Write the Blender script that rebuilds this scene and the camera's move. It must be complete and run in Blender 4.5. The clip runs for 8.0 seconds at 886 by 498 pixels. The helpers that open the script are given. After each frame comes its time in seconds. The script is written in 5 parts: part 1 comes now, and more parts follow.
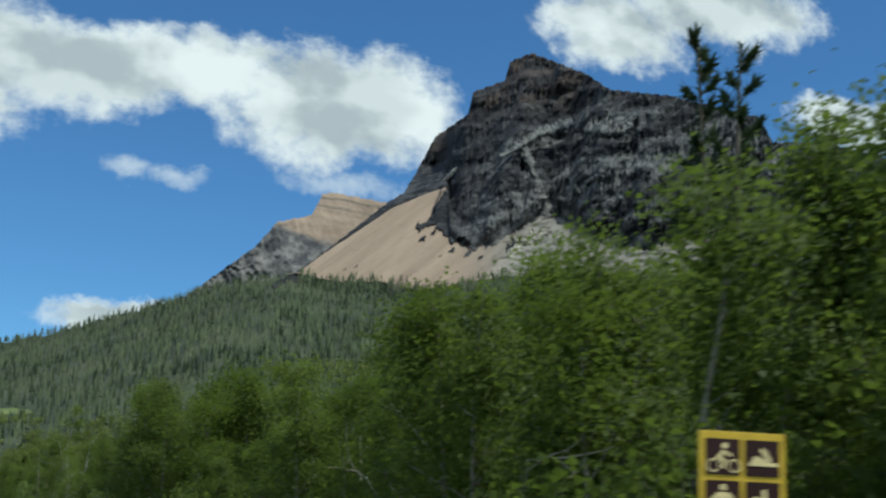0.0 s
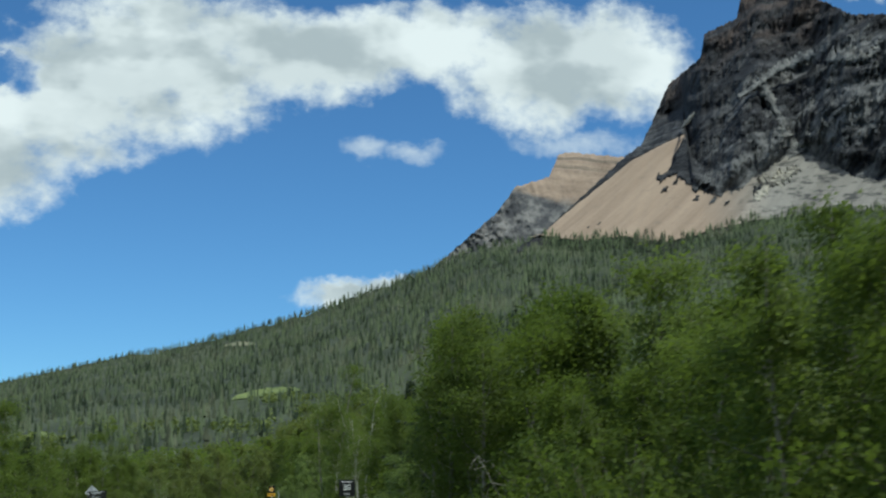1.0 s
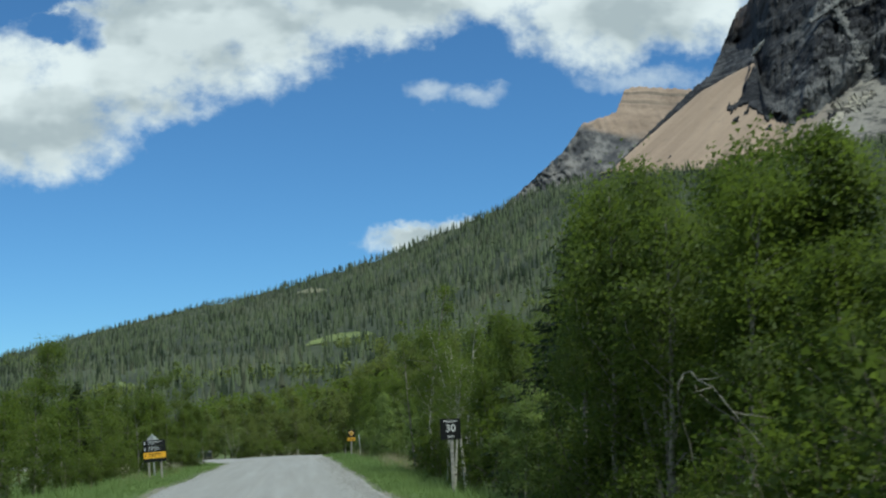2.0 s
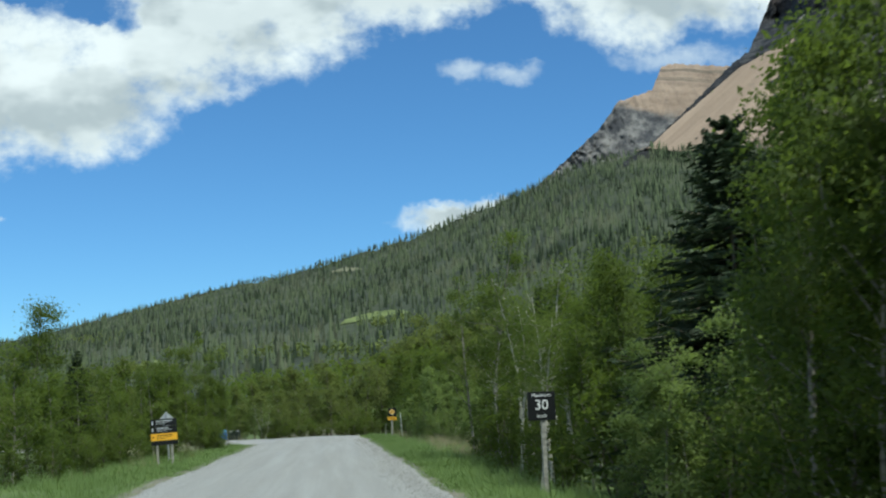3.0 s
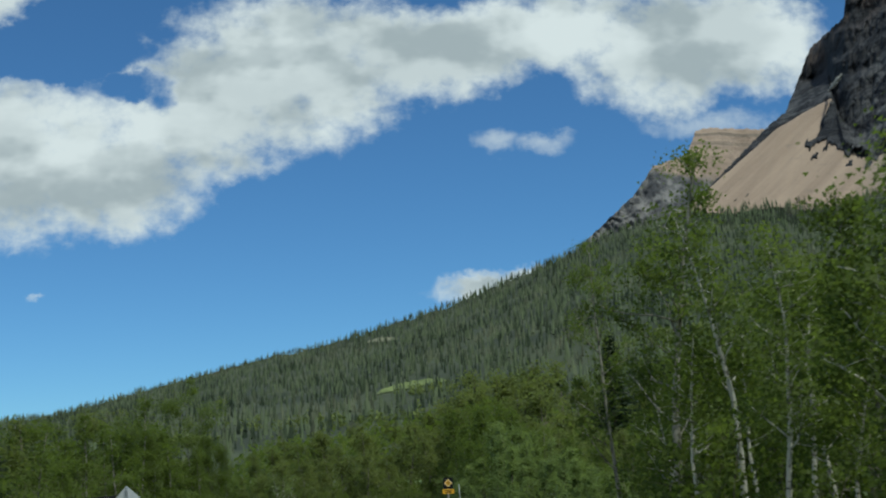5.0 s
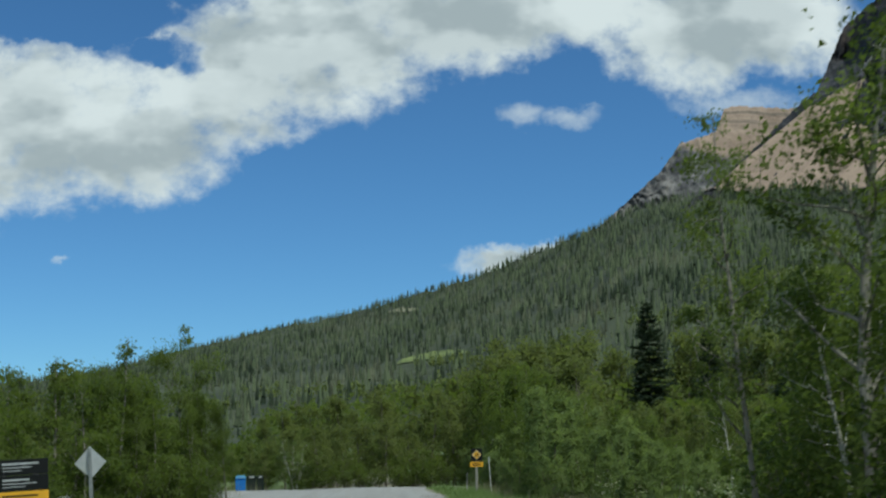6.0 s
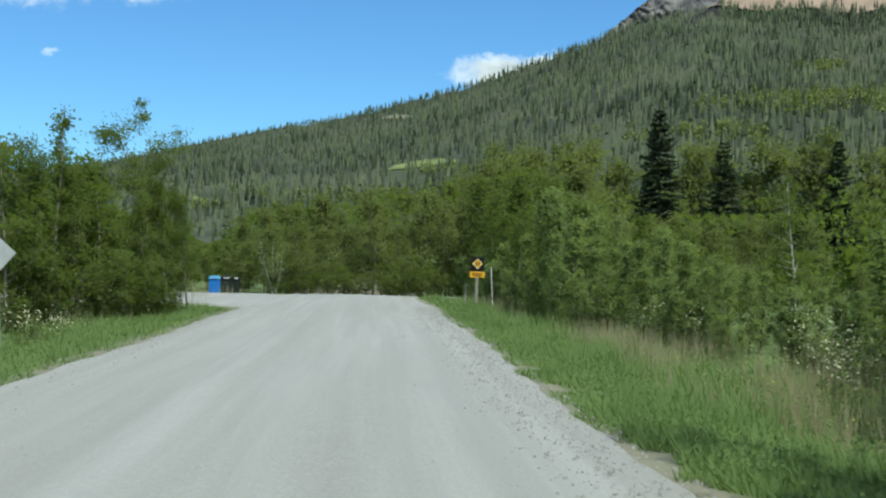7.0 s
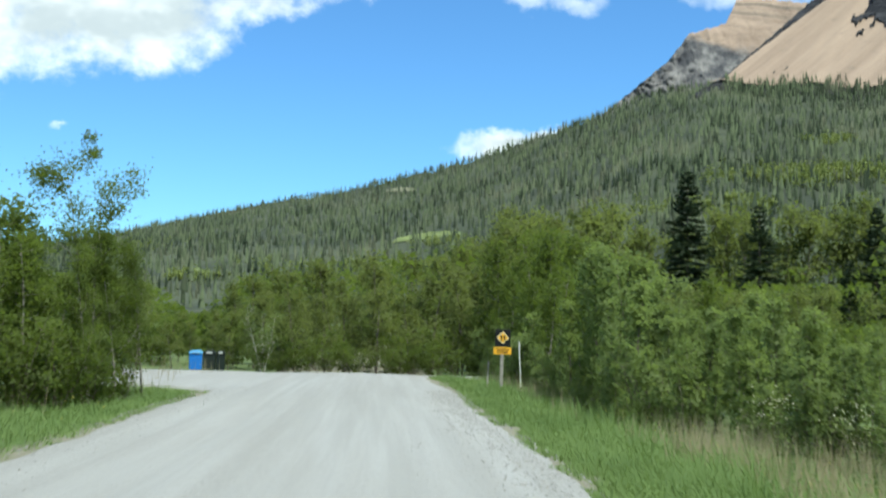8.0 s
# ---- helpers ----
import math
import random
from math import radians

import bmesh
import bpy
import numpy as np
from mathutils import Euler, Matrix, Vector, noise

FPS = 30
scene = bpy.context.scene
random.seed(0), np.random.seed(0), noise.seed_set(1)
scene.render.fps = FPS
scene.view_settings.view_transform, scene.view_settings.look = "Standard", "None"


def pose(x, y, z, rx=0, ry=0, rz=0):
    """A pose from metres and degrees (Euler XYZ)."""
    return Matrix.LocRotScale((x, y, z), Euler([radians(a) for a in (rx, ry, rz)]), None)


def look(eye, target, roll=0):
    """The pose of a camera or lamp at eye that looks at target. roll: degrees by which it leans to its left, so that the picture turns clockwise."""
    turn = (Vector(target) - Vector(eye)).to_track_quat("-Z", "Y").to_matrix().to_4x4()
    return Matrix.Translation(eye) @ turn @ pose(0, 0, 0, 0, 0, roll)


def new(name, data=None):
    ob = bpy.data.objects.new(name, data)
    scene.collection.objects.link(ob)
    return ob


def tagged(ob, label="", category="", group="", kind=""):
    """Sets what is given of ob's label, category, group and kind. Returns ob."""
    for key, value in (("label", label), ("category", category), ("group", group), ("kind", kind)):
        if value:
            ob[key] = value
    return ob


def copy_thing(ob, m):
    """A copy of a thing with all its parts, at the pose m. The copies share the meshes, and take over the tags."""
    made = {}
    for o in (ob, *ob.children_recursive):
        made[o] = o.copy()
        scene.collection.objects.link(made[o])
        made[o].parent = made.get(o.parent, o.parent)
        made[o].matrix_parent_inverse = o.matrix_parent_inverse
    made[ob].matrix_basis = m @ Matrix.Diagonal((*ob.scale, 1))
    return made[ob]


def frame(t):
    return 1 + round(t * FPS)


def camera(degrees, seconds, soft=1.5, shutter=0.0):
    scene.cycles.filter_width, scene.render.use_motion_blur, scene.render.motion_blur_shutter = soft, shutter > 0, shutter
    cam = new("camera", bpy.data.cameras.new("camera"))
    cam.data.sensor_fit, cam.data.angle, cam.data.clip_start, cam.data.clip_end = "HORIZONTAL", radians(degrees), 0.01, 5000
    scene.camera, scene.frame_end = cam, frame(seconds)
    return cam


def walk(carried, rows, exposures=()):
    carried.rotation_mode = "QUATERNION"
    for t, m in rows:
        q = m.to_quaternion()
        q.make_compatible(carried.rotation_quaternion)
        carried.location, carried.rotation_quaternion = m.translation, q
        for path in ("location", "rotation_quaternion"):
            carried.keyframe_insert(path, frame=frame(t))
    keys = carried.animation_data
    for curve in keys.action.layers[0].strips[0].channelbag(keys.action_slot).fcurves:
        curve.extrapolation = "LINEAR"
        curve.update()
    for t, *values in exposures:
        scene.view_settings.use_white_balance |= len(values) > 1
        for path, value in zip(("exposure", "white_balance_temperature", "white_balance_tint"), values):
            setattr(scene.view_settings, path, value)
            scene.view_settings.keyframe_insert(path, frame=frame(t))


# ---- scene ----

# ---------------------------------------------------------------- camera
EYE = 1.6
cam = camera(38.88, 8.0, soft=2.2, shutter=0.22)


def gaze(x, y, yaw, pitch, roll):
    """Camera over the road: yaw to the left of +y, pitch up, roll about its own axis."""
    return pose(x, y, EYE) @ pose(0, 0, 0, 0, 0, yaw) @ pose(0, 0, 0, 90 + pitch) @ pose(0, 0, 0, 0, 0, roll)


DRIVE = [
    (0, -0.55, -2.00, -21.40, 12.52, 1.66),
    (0.5, -0.40, 3.10, -16.13, 11.99, 0.86),
    (1, -0.25, 8.20, -10.22, 10.71, -1.07),
    (1.5, -0.09, 13.20, -8.36, 9.28, -2.24),
    (2, -0.02, 18.10, -6.99, 8.18, -2.51),
    (2.2, 0.00, 20.10, -6.92, 7.66, -2.83),
    (3.3, 0.00, 30.45, -4.78, 7.31, -2.48),
    (3.5, 0.00, 32.45, -4.53, 7.63, -2.90),
    (4, 0.00, 37.55, -3.93, 8.82, -3.18),
    (4.5, 0.00, 42.55, -3.61, 10.23, -3.18),
    (4.7, 0.00, 44.35, -3.75, 10.58, -3.19),
    (5.8, 0.00, 53.11, -3.40, 10.28, -1.77),
    (6, 0.00, 54.77, -2.80, 9.36, -1.31),
    (6.5, 0.00, 58.79, -2.21, 5.24, -0.27),
    (7, 0.00, 62.40, -3.15, 0.67, 1.04),
    (7.5, 0.00, 66.58, -3.36, 0.39, 0.94),
    (8, 0.00, 70.80, -2.91, 4.01, 1.28),
]
walk(cam, [(t, gaze(*where)) for t, *where in DRIVE],
     exposures=[(0.0, -0.05, 6100, -6), (0.5, 0.18, 6100, -6), (1.0, -0.06, 6100, -6), (1.5, -0.08, 6100, -6), (2.2, -0.1, 6100, -6), (3.4, 0.16, 6100, -6), (4.0, 0.0, 6100, -6), (4.5, -0.28, 6100, -6), (6.0, -0.3, 6100, -6), (6.6, -0.2, 6100, -6),
                (7.0, 0.32, 6200, -6), (7.5, 0.98, 6200, -5), (8.0, 0.64, 6200, -5)])

# ---------------------------------------------------------------- sky and sun
SUN_AZ, SUN_EL = 142.0, 61.0   # degrees to the right of +y, and up
sun = new("sun", bpy.data.lights.new("sun", "SUN"))
sun.data.energy, sun.data.angle, sun.data.color = 3.6, radians(0.6), (1.0, 0.95, 0.86)
_s = Vector((math.sin(radians(SUN_AZ)) * math.cos(radians(SUN_EL)), math.cos(radians(SUN_AZ)) * math.cos(radians(SUN_EL)), math.sin(radians(SUN_EL))))
sun.matrix_world = look(_s * 200, (0, 0, 0))


class Net:
    """Short hand for a node tree."""

    def __init__(self, tree):
        self.t = tree
        tree.nodes.clear()

    def n(self, kind):
        return self.t.nodes.new(kind)

    def put(self, sock, v):
        if isinstance(v, bpy.types.NodeSocket):
            self.t.links.new(v, sock)
        elif isinstance(v, (tuple, list)) and len(v) == 3 and sock.type == "RGBA":
            sock.default_value = (*v, 1)
        else:
            sock.default_value = v

    def m(self, op, a, b=0.0, c=0.0, clamp=False):
        nd = self.n("ShaderNodeMath")
        nd.operation, nd.use_clamp = op, clamp
        for s, v in zip(nd.inputs, (a, b, c)):
            self.put(s, v)
        return nd.outputs[0]

    def mix(self, f, a, b, blend="MIX"):
        nd = self.n("ShaderNodeMix")
        nd.data_type, nd.blend_type = "RGBA", blend
        self.put(nd.inputs[0], f)
        self.put(nd.inputs[6], a)
        self.put(nd.inputs[7], b)
        return nd.outputs[2]

    def step(self, v, lo, hi, a=0.0, b=1.0):
        nd = self.n("ShaderNodeMapRange")
        nd.interpolation_type = "SMOOTHSTEP"
        for s, x in zip(nd.inputs, (v, lo, hi, a, b)):
            self.put(s, x)
        return nd.outputs[0]

    def noise(self, vec, scale, detail=4.0, rough=0.55, warp=0.0):
        nd = self.n("ShaderNodeTexNoise")
        if vec is not None:
            self.put(nd.inputs["Vector"], vec)
        for k, v in (("Scale", scale), ("Detail", detail), ("Roughness", rough), ("Distortion", warp)):
            nd.inputs[k].default_value = v
        return nd.outputs[0]

    def vec(self, x, y, z):
        nd = self.n("ShaderNodeCombineXYZ")
        for s, v in zip(nd.inputs, (x, y, z)):
            self.put(s, v)
        return nd.outputs[0]


world = bpy.data.worlds.new("sky")
scene.world = world
world.use_nodes = True
W = Net(world.node_tree)
sky = W.n("ShaderNodeTexSky")
sky.sky_type, sky.sun_disc = "NISHITA", False
sky.sun_elevation, sky.sun_rotation = radians(SUN_EL), radians(SUN_AZ)
sky.altitude, sky.air_density, sky.dust_density, sky.ozone_density = 1400, 1.0, 0.25, 2.2
_dir = W.n("ShaderNodeTexCoord").outputs["Generated"]
_sep = W.n("ShaderNodeSeparateXYZ")
W.put(_sep.inputs[0], _dir)
_dx, _dy, _dz = _sep.outputs
_ahead = W.m("MAXIMUM", _dy, 0.05)
_u, _v = W.m("DIVIDE", _dx, _ahead), W.m("DIVIDE", _dz, _ahead)
# cumulus banks over the valley: centre and half size on the sky ahead
CLOUDS = [(-0.30, 0.275, 0.13, 0.078), (-0.20, 0.262, 0.09, 0.058), (-0.12, 0.31, 0.10, 0.058), (-0.05, 0.345, 0.12, 0.07), (0.06, 0.355, 0.12, 0.042),
          (0.17, 0.372, 0.11, 0.036), (0.262, 0.35, 0.075, 0.062), (0.335, 0.36, 0.085, 0.052),
          (0.56, 0.475, 0.085, 0.045), (0.68, 0.525, 0.13, 0.05), (0.84, 0.42, 0.08, 0.03), (0.108, 0.152, 0.055, 0.017), (0.150, 0.158, 0.045, 0.011),
          (-0.34, 0.415, 0.09, 0.025)]
CLOUDLETS = [(0.116, 0.277, 0.022, 0.012), (0.160, 0.274, 0.021, 0.009), (-0.254, 0.165, 0.007, 0.003), (0.40, 0.34, 0.04, 0.02), (0.30, 0.285, 0.06, 0.012)]
_p = W.vec(_u, _v, 0.0)
_warp = W.noise(_p, 9.0, 5.0, 0.6)
_warp2 = W.noise(W.vec(_u, W.m("MULTIPLY", _v, 1.3), 3.7), 26.0, 6.0, 0.62)
_wu = W.m("MULTIPLY_ADD", _warp, 0.07, W.m("ADD", _u, -0.035))
_wv = W.m("MULTIPLY_ADD", _warp2, 0.035, W.m("ADD", _v, -0.0175))


def cloud_field(banks):
    best = None
    for cx, cy, rx, ry in banks:
        ex, ey = W.m("DIVIDE", W.m("SUBTRACT", _wu, cx), rx), W.m("DIVIDE", W.m("SUBTRACT", _wv, cy), ry)
        d = W.m("SUBTRACT", 1.0, W.m("ADD", W.m("MULTIPLY", ex, ex), W.m("MULTIPLY", ey, ey)))
        best = d if best is None else W.m("SMOOTH_MAX", best, d, 0.25)
    return best


HOLES = [(-0.172, 0.333, 0.020, 0.007), (-0.152, 0.320, 0.009, 0.008), (-0.250, 0.358, 0.05, 0.010)]
_fld = W.m("SUBTRACT", cloud_field(CLOUDS), W.step(cloud_field(HOLES), -4.0, 0.6, 0.0, 0.75))
_fine = W.noise(W.vec(_u, _v, 1.3), 30.0, 7.0, 0.55)
_wisp = W.noise(W.vec(_u, W.m("MULTIPLY", _v, 1.4), 6.1), 75.0, 6.0, 0.6)
_dens = W.m("ADD", _fld, W.m("ADD", W.m("MULTIPLY", W.m("SUBTRACT", _fine, 0.5), 1.7), W.m("MULTIPLY", W.m("SUBTRACT", _wisp, 0.5), 0.7)))
_thin = W.m("ADD", cloud_field(CLOUDLETS), W.m("ADD", W.m("MULTIPLY", W.m("SUBTRACT", _fine, 0.5), 2.4), W.m("MULTIPLY", W.m("SUBTRACT", _wisp, 0.5), 1.4)))
_front = W.m("MAXIMUM", W.step(_dens, -0.25, 0.75), W.step(_thin, -0.7, 1.9, 0.0, 0.7))
# scattered cumulus over the unseen rest of the sky, cover raised for soft fill light
_gen = W.noise(_dir, 2.3, 7.0, 0.6)
_back = W.m("MULTIPLY", W.step(_gen, 0.43, 0.58), W.step(_dy, 0.45, 0.2))
_cover = W.m("MAXIMUM", W.m("MULTIPLY", _front, W.step(_dy, 0.25, 0.45)), W.m("MULTIPLY", _back, W.step(_dz, 0.02, 0.2)))
# billows are lit from above: slope of the cloud's relief
_lit = W.m("SUBTRACT", W.noise(W.vec(W.m("SUBTRACT", _u, 0.005), W.m("SUBTRACT", W.m("MULTIPLY", _v, 1.5), 0.014), 8.1), 11.0, 4.0, 0.5),
           W.noise(W.vec(W.m("ADD", _u, 0.005), W.m("ADD", W.m("MULTIPLY", _v, 1.5), 0.014), 8.1), 11.0, 4.0, 0.5))
_lump = W.noise(W.vec(_u, W.m("MULTIPLY", _v, 1.7), 2.4), 8.0, 4.0, 0.5)
_grey = W.m("MULTIPLY_ADD", W.step(_lit, 0.09, -0.12), 0.6, W.m("MULTIPLY", W.step(_lump, 0.60, 0.40), 0.4))
_body = W.m("MULTIPLY", W.step(_fld, -0.05, 0.7), _grey)
_cloud = W.mix(_body, (0.90, 0.905, 0.94), (0.48, 0.515, 0.56))
_blue = W.mix(1.0, sky.outputs[0], (0.56, 0.82, 1.08), "MULTIPLY")
_bg1, _bg2, _mixw, _outw = W.n("ShaderNodeBackground"), W.n("ShaderNodeBackground"), W.n("ShaderNodeMixShader"), W.n("ShaderNodeOutputWorld")
W.put(_bg1.inputs[0], _blue)
_bg1.inputs[1].default_value = 0.115
W.put(_bg2.inputs[0], _cloud)
_bg2.inputs[1].default_value = 1.0
W.put(_mixw.inputs[0], _cover)
W.t.links.new(_bg1.outputs[0], _mixw.inputs[1])
W.t.links.new(_bg2.outputs[0], _mixw.inputs[2])
W.t.links.new(_mixw.outputs[0], _outw.inputs[0])


# ---------------------------------------------------------------- materials
def surface(name, build, rough=0.85, bump=0.0, bump_scale=20.0, metallic=0.0, distance=0.02):
    """A material: build(net, position) gives its base colour, bump from fine noise."""
    mat = bpy.data.materials.new(name)
    mat.use_nodes = True
    N = Net(mat.node_tree)
    pos = N.n("ShaderNodeTexCoord").outputs["Object"]
    b, o = N.n("ShaderNodeBsdfPrincipled"), N.n("ShaderNodeOutputMaterial")
    N.put(b.inputs["Base Color"], build(N, pos))
    b.inputs["Roughness"].default_value, b.inputs["Metallic"].default_value = rough, metallic
    b.inputs["Specular IOR Level"].default_value = 0.3
    if bump:
        bp = N.n("ShaderNodeBump")
        bp.inputs["Strength"].default_value, bp.inputs["Distance"].default_value = bump, distance
        N.put(bp.inputs["Height"], N.noise(pos, bump_scale, 6.0, 0.65))
        N.t.links.new(bp.outputs[0], b.inputs["Normal"])
    N.t.links.new(b.outputs[0], o.inputs[0])
    return mat


def plain(name, colour, rough=0.5, vary=0.12, scale=6.0, metallic=0.0):
    dark = tuple(c * (1 - vary * 2) for c in colour)
    return surface(name, lambda N, p: N.mix(N.step(N.noise(p, scale, 6.0), 0.35, 0.65), dark, colour), rough, 0.15, scale * 5, metallic)


def foliage(name, dark, light, gloss=0.5, through_leaf=0.42, patch=0.9, leafwise=0.28):
    """Leaves: colour varies leaf by leaf and tree by tree; light passes through."""
    mat = bpy.data.materials.new(name)
    mat.use_nodes = True
    N = Net(mat.node_tree)
    isl = N.n("ShaderNodeNewGeometry").outputs["Random Per Island"]
    obj = N.n("ShaderNodeObjectInfo").outputs["Random"]
    pos = N.n("ShaderNodeTexCoord").outputs["Object"]
    f = N.m("ADD", N.m("MULTIPLY", isl, leafwise), N.m("ADD", N.m("MULTIPLY", obj, 0.36), N.m("MULTIPLY", N.step(N.noise(pos, patch, 3.0), 0.3, 0.7), 0.75 - leafwise)), clamp=True)
    col = N.mix(f, dark, light)
    b, tr, mx, o = N.n("ShaderNodeBsdfPrincipled"), N.n("ShaderNodeBsdfTranslucent"), N.n("ShaderNodeMixShader"), N.n("ShaderNodeOutputMaterial")
    N.put(b.inputs["Base Color"], col)
    b.inputs["Roughness"].default_value = gloss
    b.inputs["Specular IOR Level"].default_value = 0.2
    N.put(tr.inputs[0], N.mix(0.5, col, (light[0] * 1.2, light[1] * 1.25, light[2] * 0.7)))
    mx.inputs[0].default_value = through_leaf
    N.t.links.new(b.outputs[0], mx.inputs[1])
    N.t.links.new(tr.outputs[0], mx.inputs[2])
    N.t.links.new(mx.outputs[0], o.inputs[0])
    return mat


def hill_needles():
    """Conifers far up the slope: pale grey-green and dark trees mixed, browner and greyer stands in patches."""
    mat = foliage("hillside conifer needles", (0.02, 0.03, 0.017), (0.12, 0.14, 0.08), 0.7, 0.15)
    N = Net(mat.node_tree)
    isl = N.n("ShaderNodeNewGeometry").outputs["Random Per Island"]
    pos = N.n("ShaderNodeTexCoord").outputs["Object"]
    stand = N.step(N.noise(pos, 0.007, 4.0), 0.38, 0.62)
    pale = N.step(N.m("MULTIPLY_ADD", stand, 0.35, N.m("MULTIPLY", isl, 0.85)), 0.25, 0.95)
    col = N.mix(pale, (0.020, 0.030, 0.017), (0.092, 0.116, 0.064))
    col = N.mix(N.m("MULTIPLY", N.step(N.noise(pos, 0.012, 4.0), 0.52, 0.68), 0.6), col, N.mix(isl, (0.075, 0.078, 0.052), (0.135, 0.138, 0.100)))
    b, tr, mx, o = N.n("ShaderNodeBsdfPrincipled"), N.n("ShaderNodeBsdfTranslucent"), N.n("ShaderNodeMixShader"), N.n("ShaderNodeOutputMaterial")
    N.put(b.inputs["Base Color"], col)
    N.put(tr.inputs[0], col)
    b.inputs["Roughness"].default_value, b.inputs["Specular IOR Level"].default_value, mx.inputs[0].default_value = 0.75, 0.1, 0.15
    N.t.links.new(b.outputs[0], mx.inputs[1])
    N.t.links.new(tr.outputs[0], mx.inputs[2])
    N.t.links.new(mx.outputs[0], o.inputs[0])
    return mat


def _ground(N, p):
    grassy = N.mix(N.step(N.noise(p, 0.35, 5.0), 0.35, 0.7), (0.085, 0.12, 0.04), (0.15, 0.195, 0.072))
    earth = N.mix(N.step(N.noise(p, 3.0, 5.0), 0.4, 0.65), (0.10, 0.085, 0.06), (0.17, 0.15, 0.11))
    # darker up the hillside: shade between the trees is put into this colour
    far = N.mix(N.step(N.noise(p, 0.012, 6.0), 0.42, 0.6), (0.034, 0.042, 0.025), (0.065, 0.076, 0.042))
    sep = N.n("ShaderNodeSeparateXYZ")
    N.put(sep.inputs[0], p)
    fray = N.m("MULTIPLY", N.m("SUBTRACT", N.noise(p, 1.6, 5.0), 0.5), 1.1)
    right = N.step(N.m("ADD", sep.outputs[0], fray), 2.95, 2.55)
    left = N.step(N.m("ADD", sep.outputs[0], fray), -5.2, -4.85)
    fringe = N.m("MULTIPLY", N.m("MULTIPLY", right, left), 0.85)
    dirt = N.m("MAXIMUM", N.step(N.noise(p, 0.9, 6.0), 0.56, 0.78), fringe)
    near = N.mix(dirt, grassy, N.mix(fringe, earth, N.mix(N.noise(p, 12.0, 5.0, 0.7), (0.13, 0.12, 0.09), (0.31, 0.28, 0.22))))
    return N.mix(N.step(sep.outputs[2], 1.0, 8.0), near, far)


def _road(N, p):
    """Pale packed gravel, smooth wheel tracks, loose stones between and at the edges."""
    sep = N.n("ShaderNodeSeparateXYZ")
    N.put(sep.inputs[0], p)
    x = N.m("ADD", sep.outputs[0], N.m("MULTIPLY", N.m("SUBTRACT", N.noise(N.vec(0.0, sep.outputs[1], 0.0), 0.06, 2.0), 0.5), 0.35))
    stretched = N.vec(N.m("MULTIPLY", x, 2.2), N.m("MULTIPLY", sep.outputs[1], 0.045), 0.0)
    tracks = N.step(N.noise(stretched, 1.0, 4.0, 0.6), 0.35, 0.65)
    speck = N.step(N.noise(p, 34.0, 4.0, 0.7), 0.35, 0.7)
    patchy = N.step(N.noise(N.vec(N.m("MULTIPLY", x, 1.6), N.m("MULTIPLY", sep.outputs[1], 0.06), 4.0), 1.0, 6.0, 0.6), 0.3, 0.7)
    base = N.mix(tracks, (0.30, 0.298, 0.287), (0.355, 0.352, 0.342))
    base = N.mix(N.m("MULTIPLY", patchy, 0.4), base, (0.325, 0.312, 0.285))
    return N.mix(N.m("MULTIPLY", N.m("SUBTRACT", 1.0, speck), N.m("MULTIPLY_ADD", patchy, 0.35, 0.3)), base, (0.19, 0.185, 0.175))


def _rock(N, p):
    """Dark ledged cliffs with shade painted on the left wall, paler rubble in the gullies and a brown cap."""
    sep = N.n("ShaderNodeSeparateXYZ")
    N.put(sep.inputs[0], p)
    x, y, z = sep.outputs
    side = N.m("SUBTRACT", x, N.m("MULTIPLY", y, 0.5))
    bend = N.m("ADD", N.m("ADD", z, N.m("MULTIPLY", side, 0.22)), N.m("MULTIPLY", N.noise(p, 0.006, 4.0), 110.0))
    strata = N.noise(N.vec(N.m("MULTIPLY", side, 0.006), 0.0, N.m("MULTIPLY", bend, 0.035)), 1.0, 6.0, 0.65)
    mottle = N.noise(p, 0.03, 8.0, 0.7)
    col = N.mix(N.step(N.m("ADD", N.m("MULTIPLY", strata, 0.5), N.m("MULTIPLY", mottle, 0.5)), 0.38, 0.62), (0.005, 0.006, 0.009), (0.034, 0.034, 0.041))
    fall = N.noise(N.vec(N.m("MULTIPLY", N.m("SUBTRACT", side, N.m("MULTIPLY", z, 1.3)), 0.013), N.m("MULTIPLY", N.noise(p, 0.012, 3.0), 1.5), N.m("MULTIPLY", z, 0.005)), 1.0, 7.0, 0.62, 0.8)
    # pale rubble held back left of a diagonal, which paints that wall's shade
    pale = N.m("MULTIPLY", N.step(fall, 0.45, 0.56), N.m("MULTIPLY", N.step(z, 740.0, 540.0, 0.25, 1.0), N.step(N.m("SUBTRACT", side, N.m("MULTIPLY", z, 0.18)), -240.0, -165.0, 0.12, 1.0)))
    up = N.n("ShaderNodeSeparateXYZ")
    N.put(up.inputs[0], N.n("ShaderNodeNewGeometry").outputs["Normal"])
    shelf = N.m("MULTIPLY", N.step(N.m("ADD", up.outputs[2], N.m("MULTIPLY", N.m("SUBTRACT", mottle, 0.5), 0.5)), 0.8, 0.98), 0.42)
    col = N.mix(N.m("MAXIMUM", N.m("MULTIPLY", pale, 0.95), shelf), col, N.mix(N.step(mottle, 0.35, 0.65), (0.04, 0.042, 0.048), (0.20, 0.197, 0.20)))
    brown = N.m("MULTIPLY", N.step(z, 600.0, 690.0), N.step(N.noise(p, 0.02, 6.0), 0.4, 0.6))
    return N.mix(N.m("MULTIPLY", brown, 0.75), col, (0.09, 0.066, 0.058))


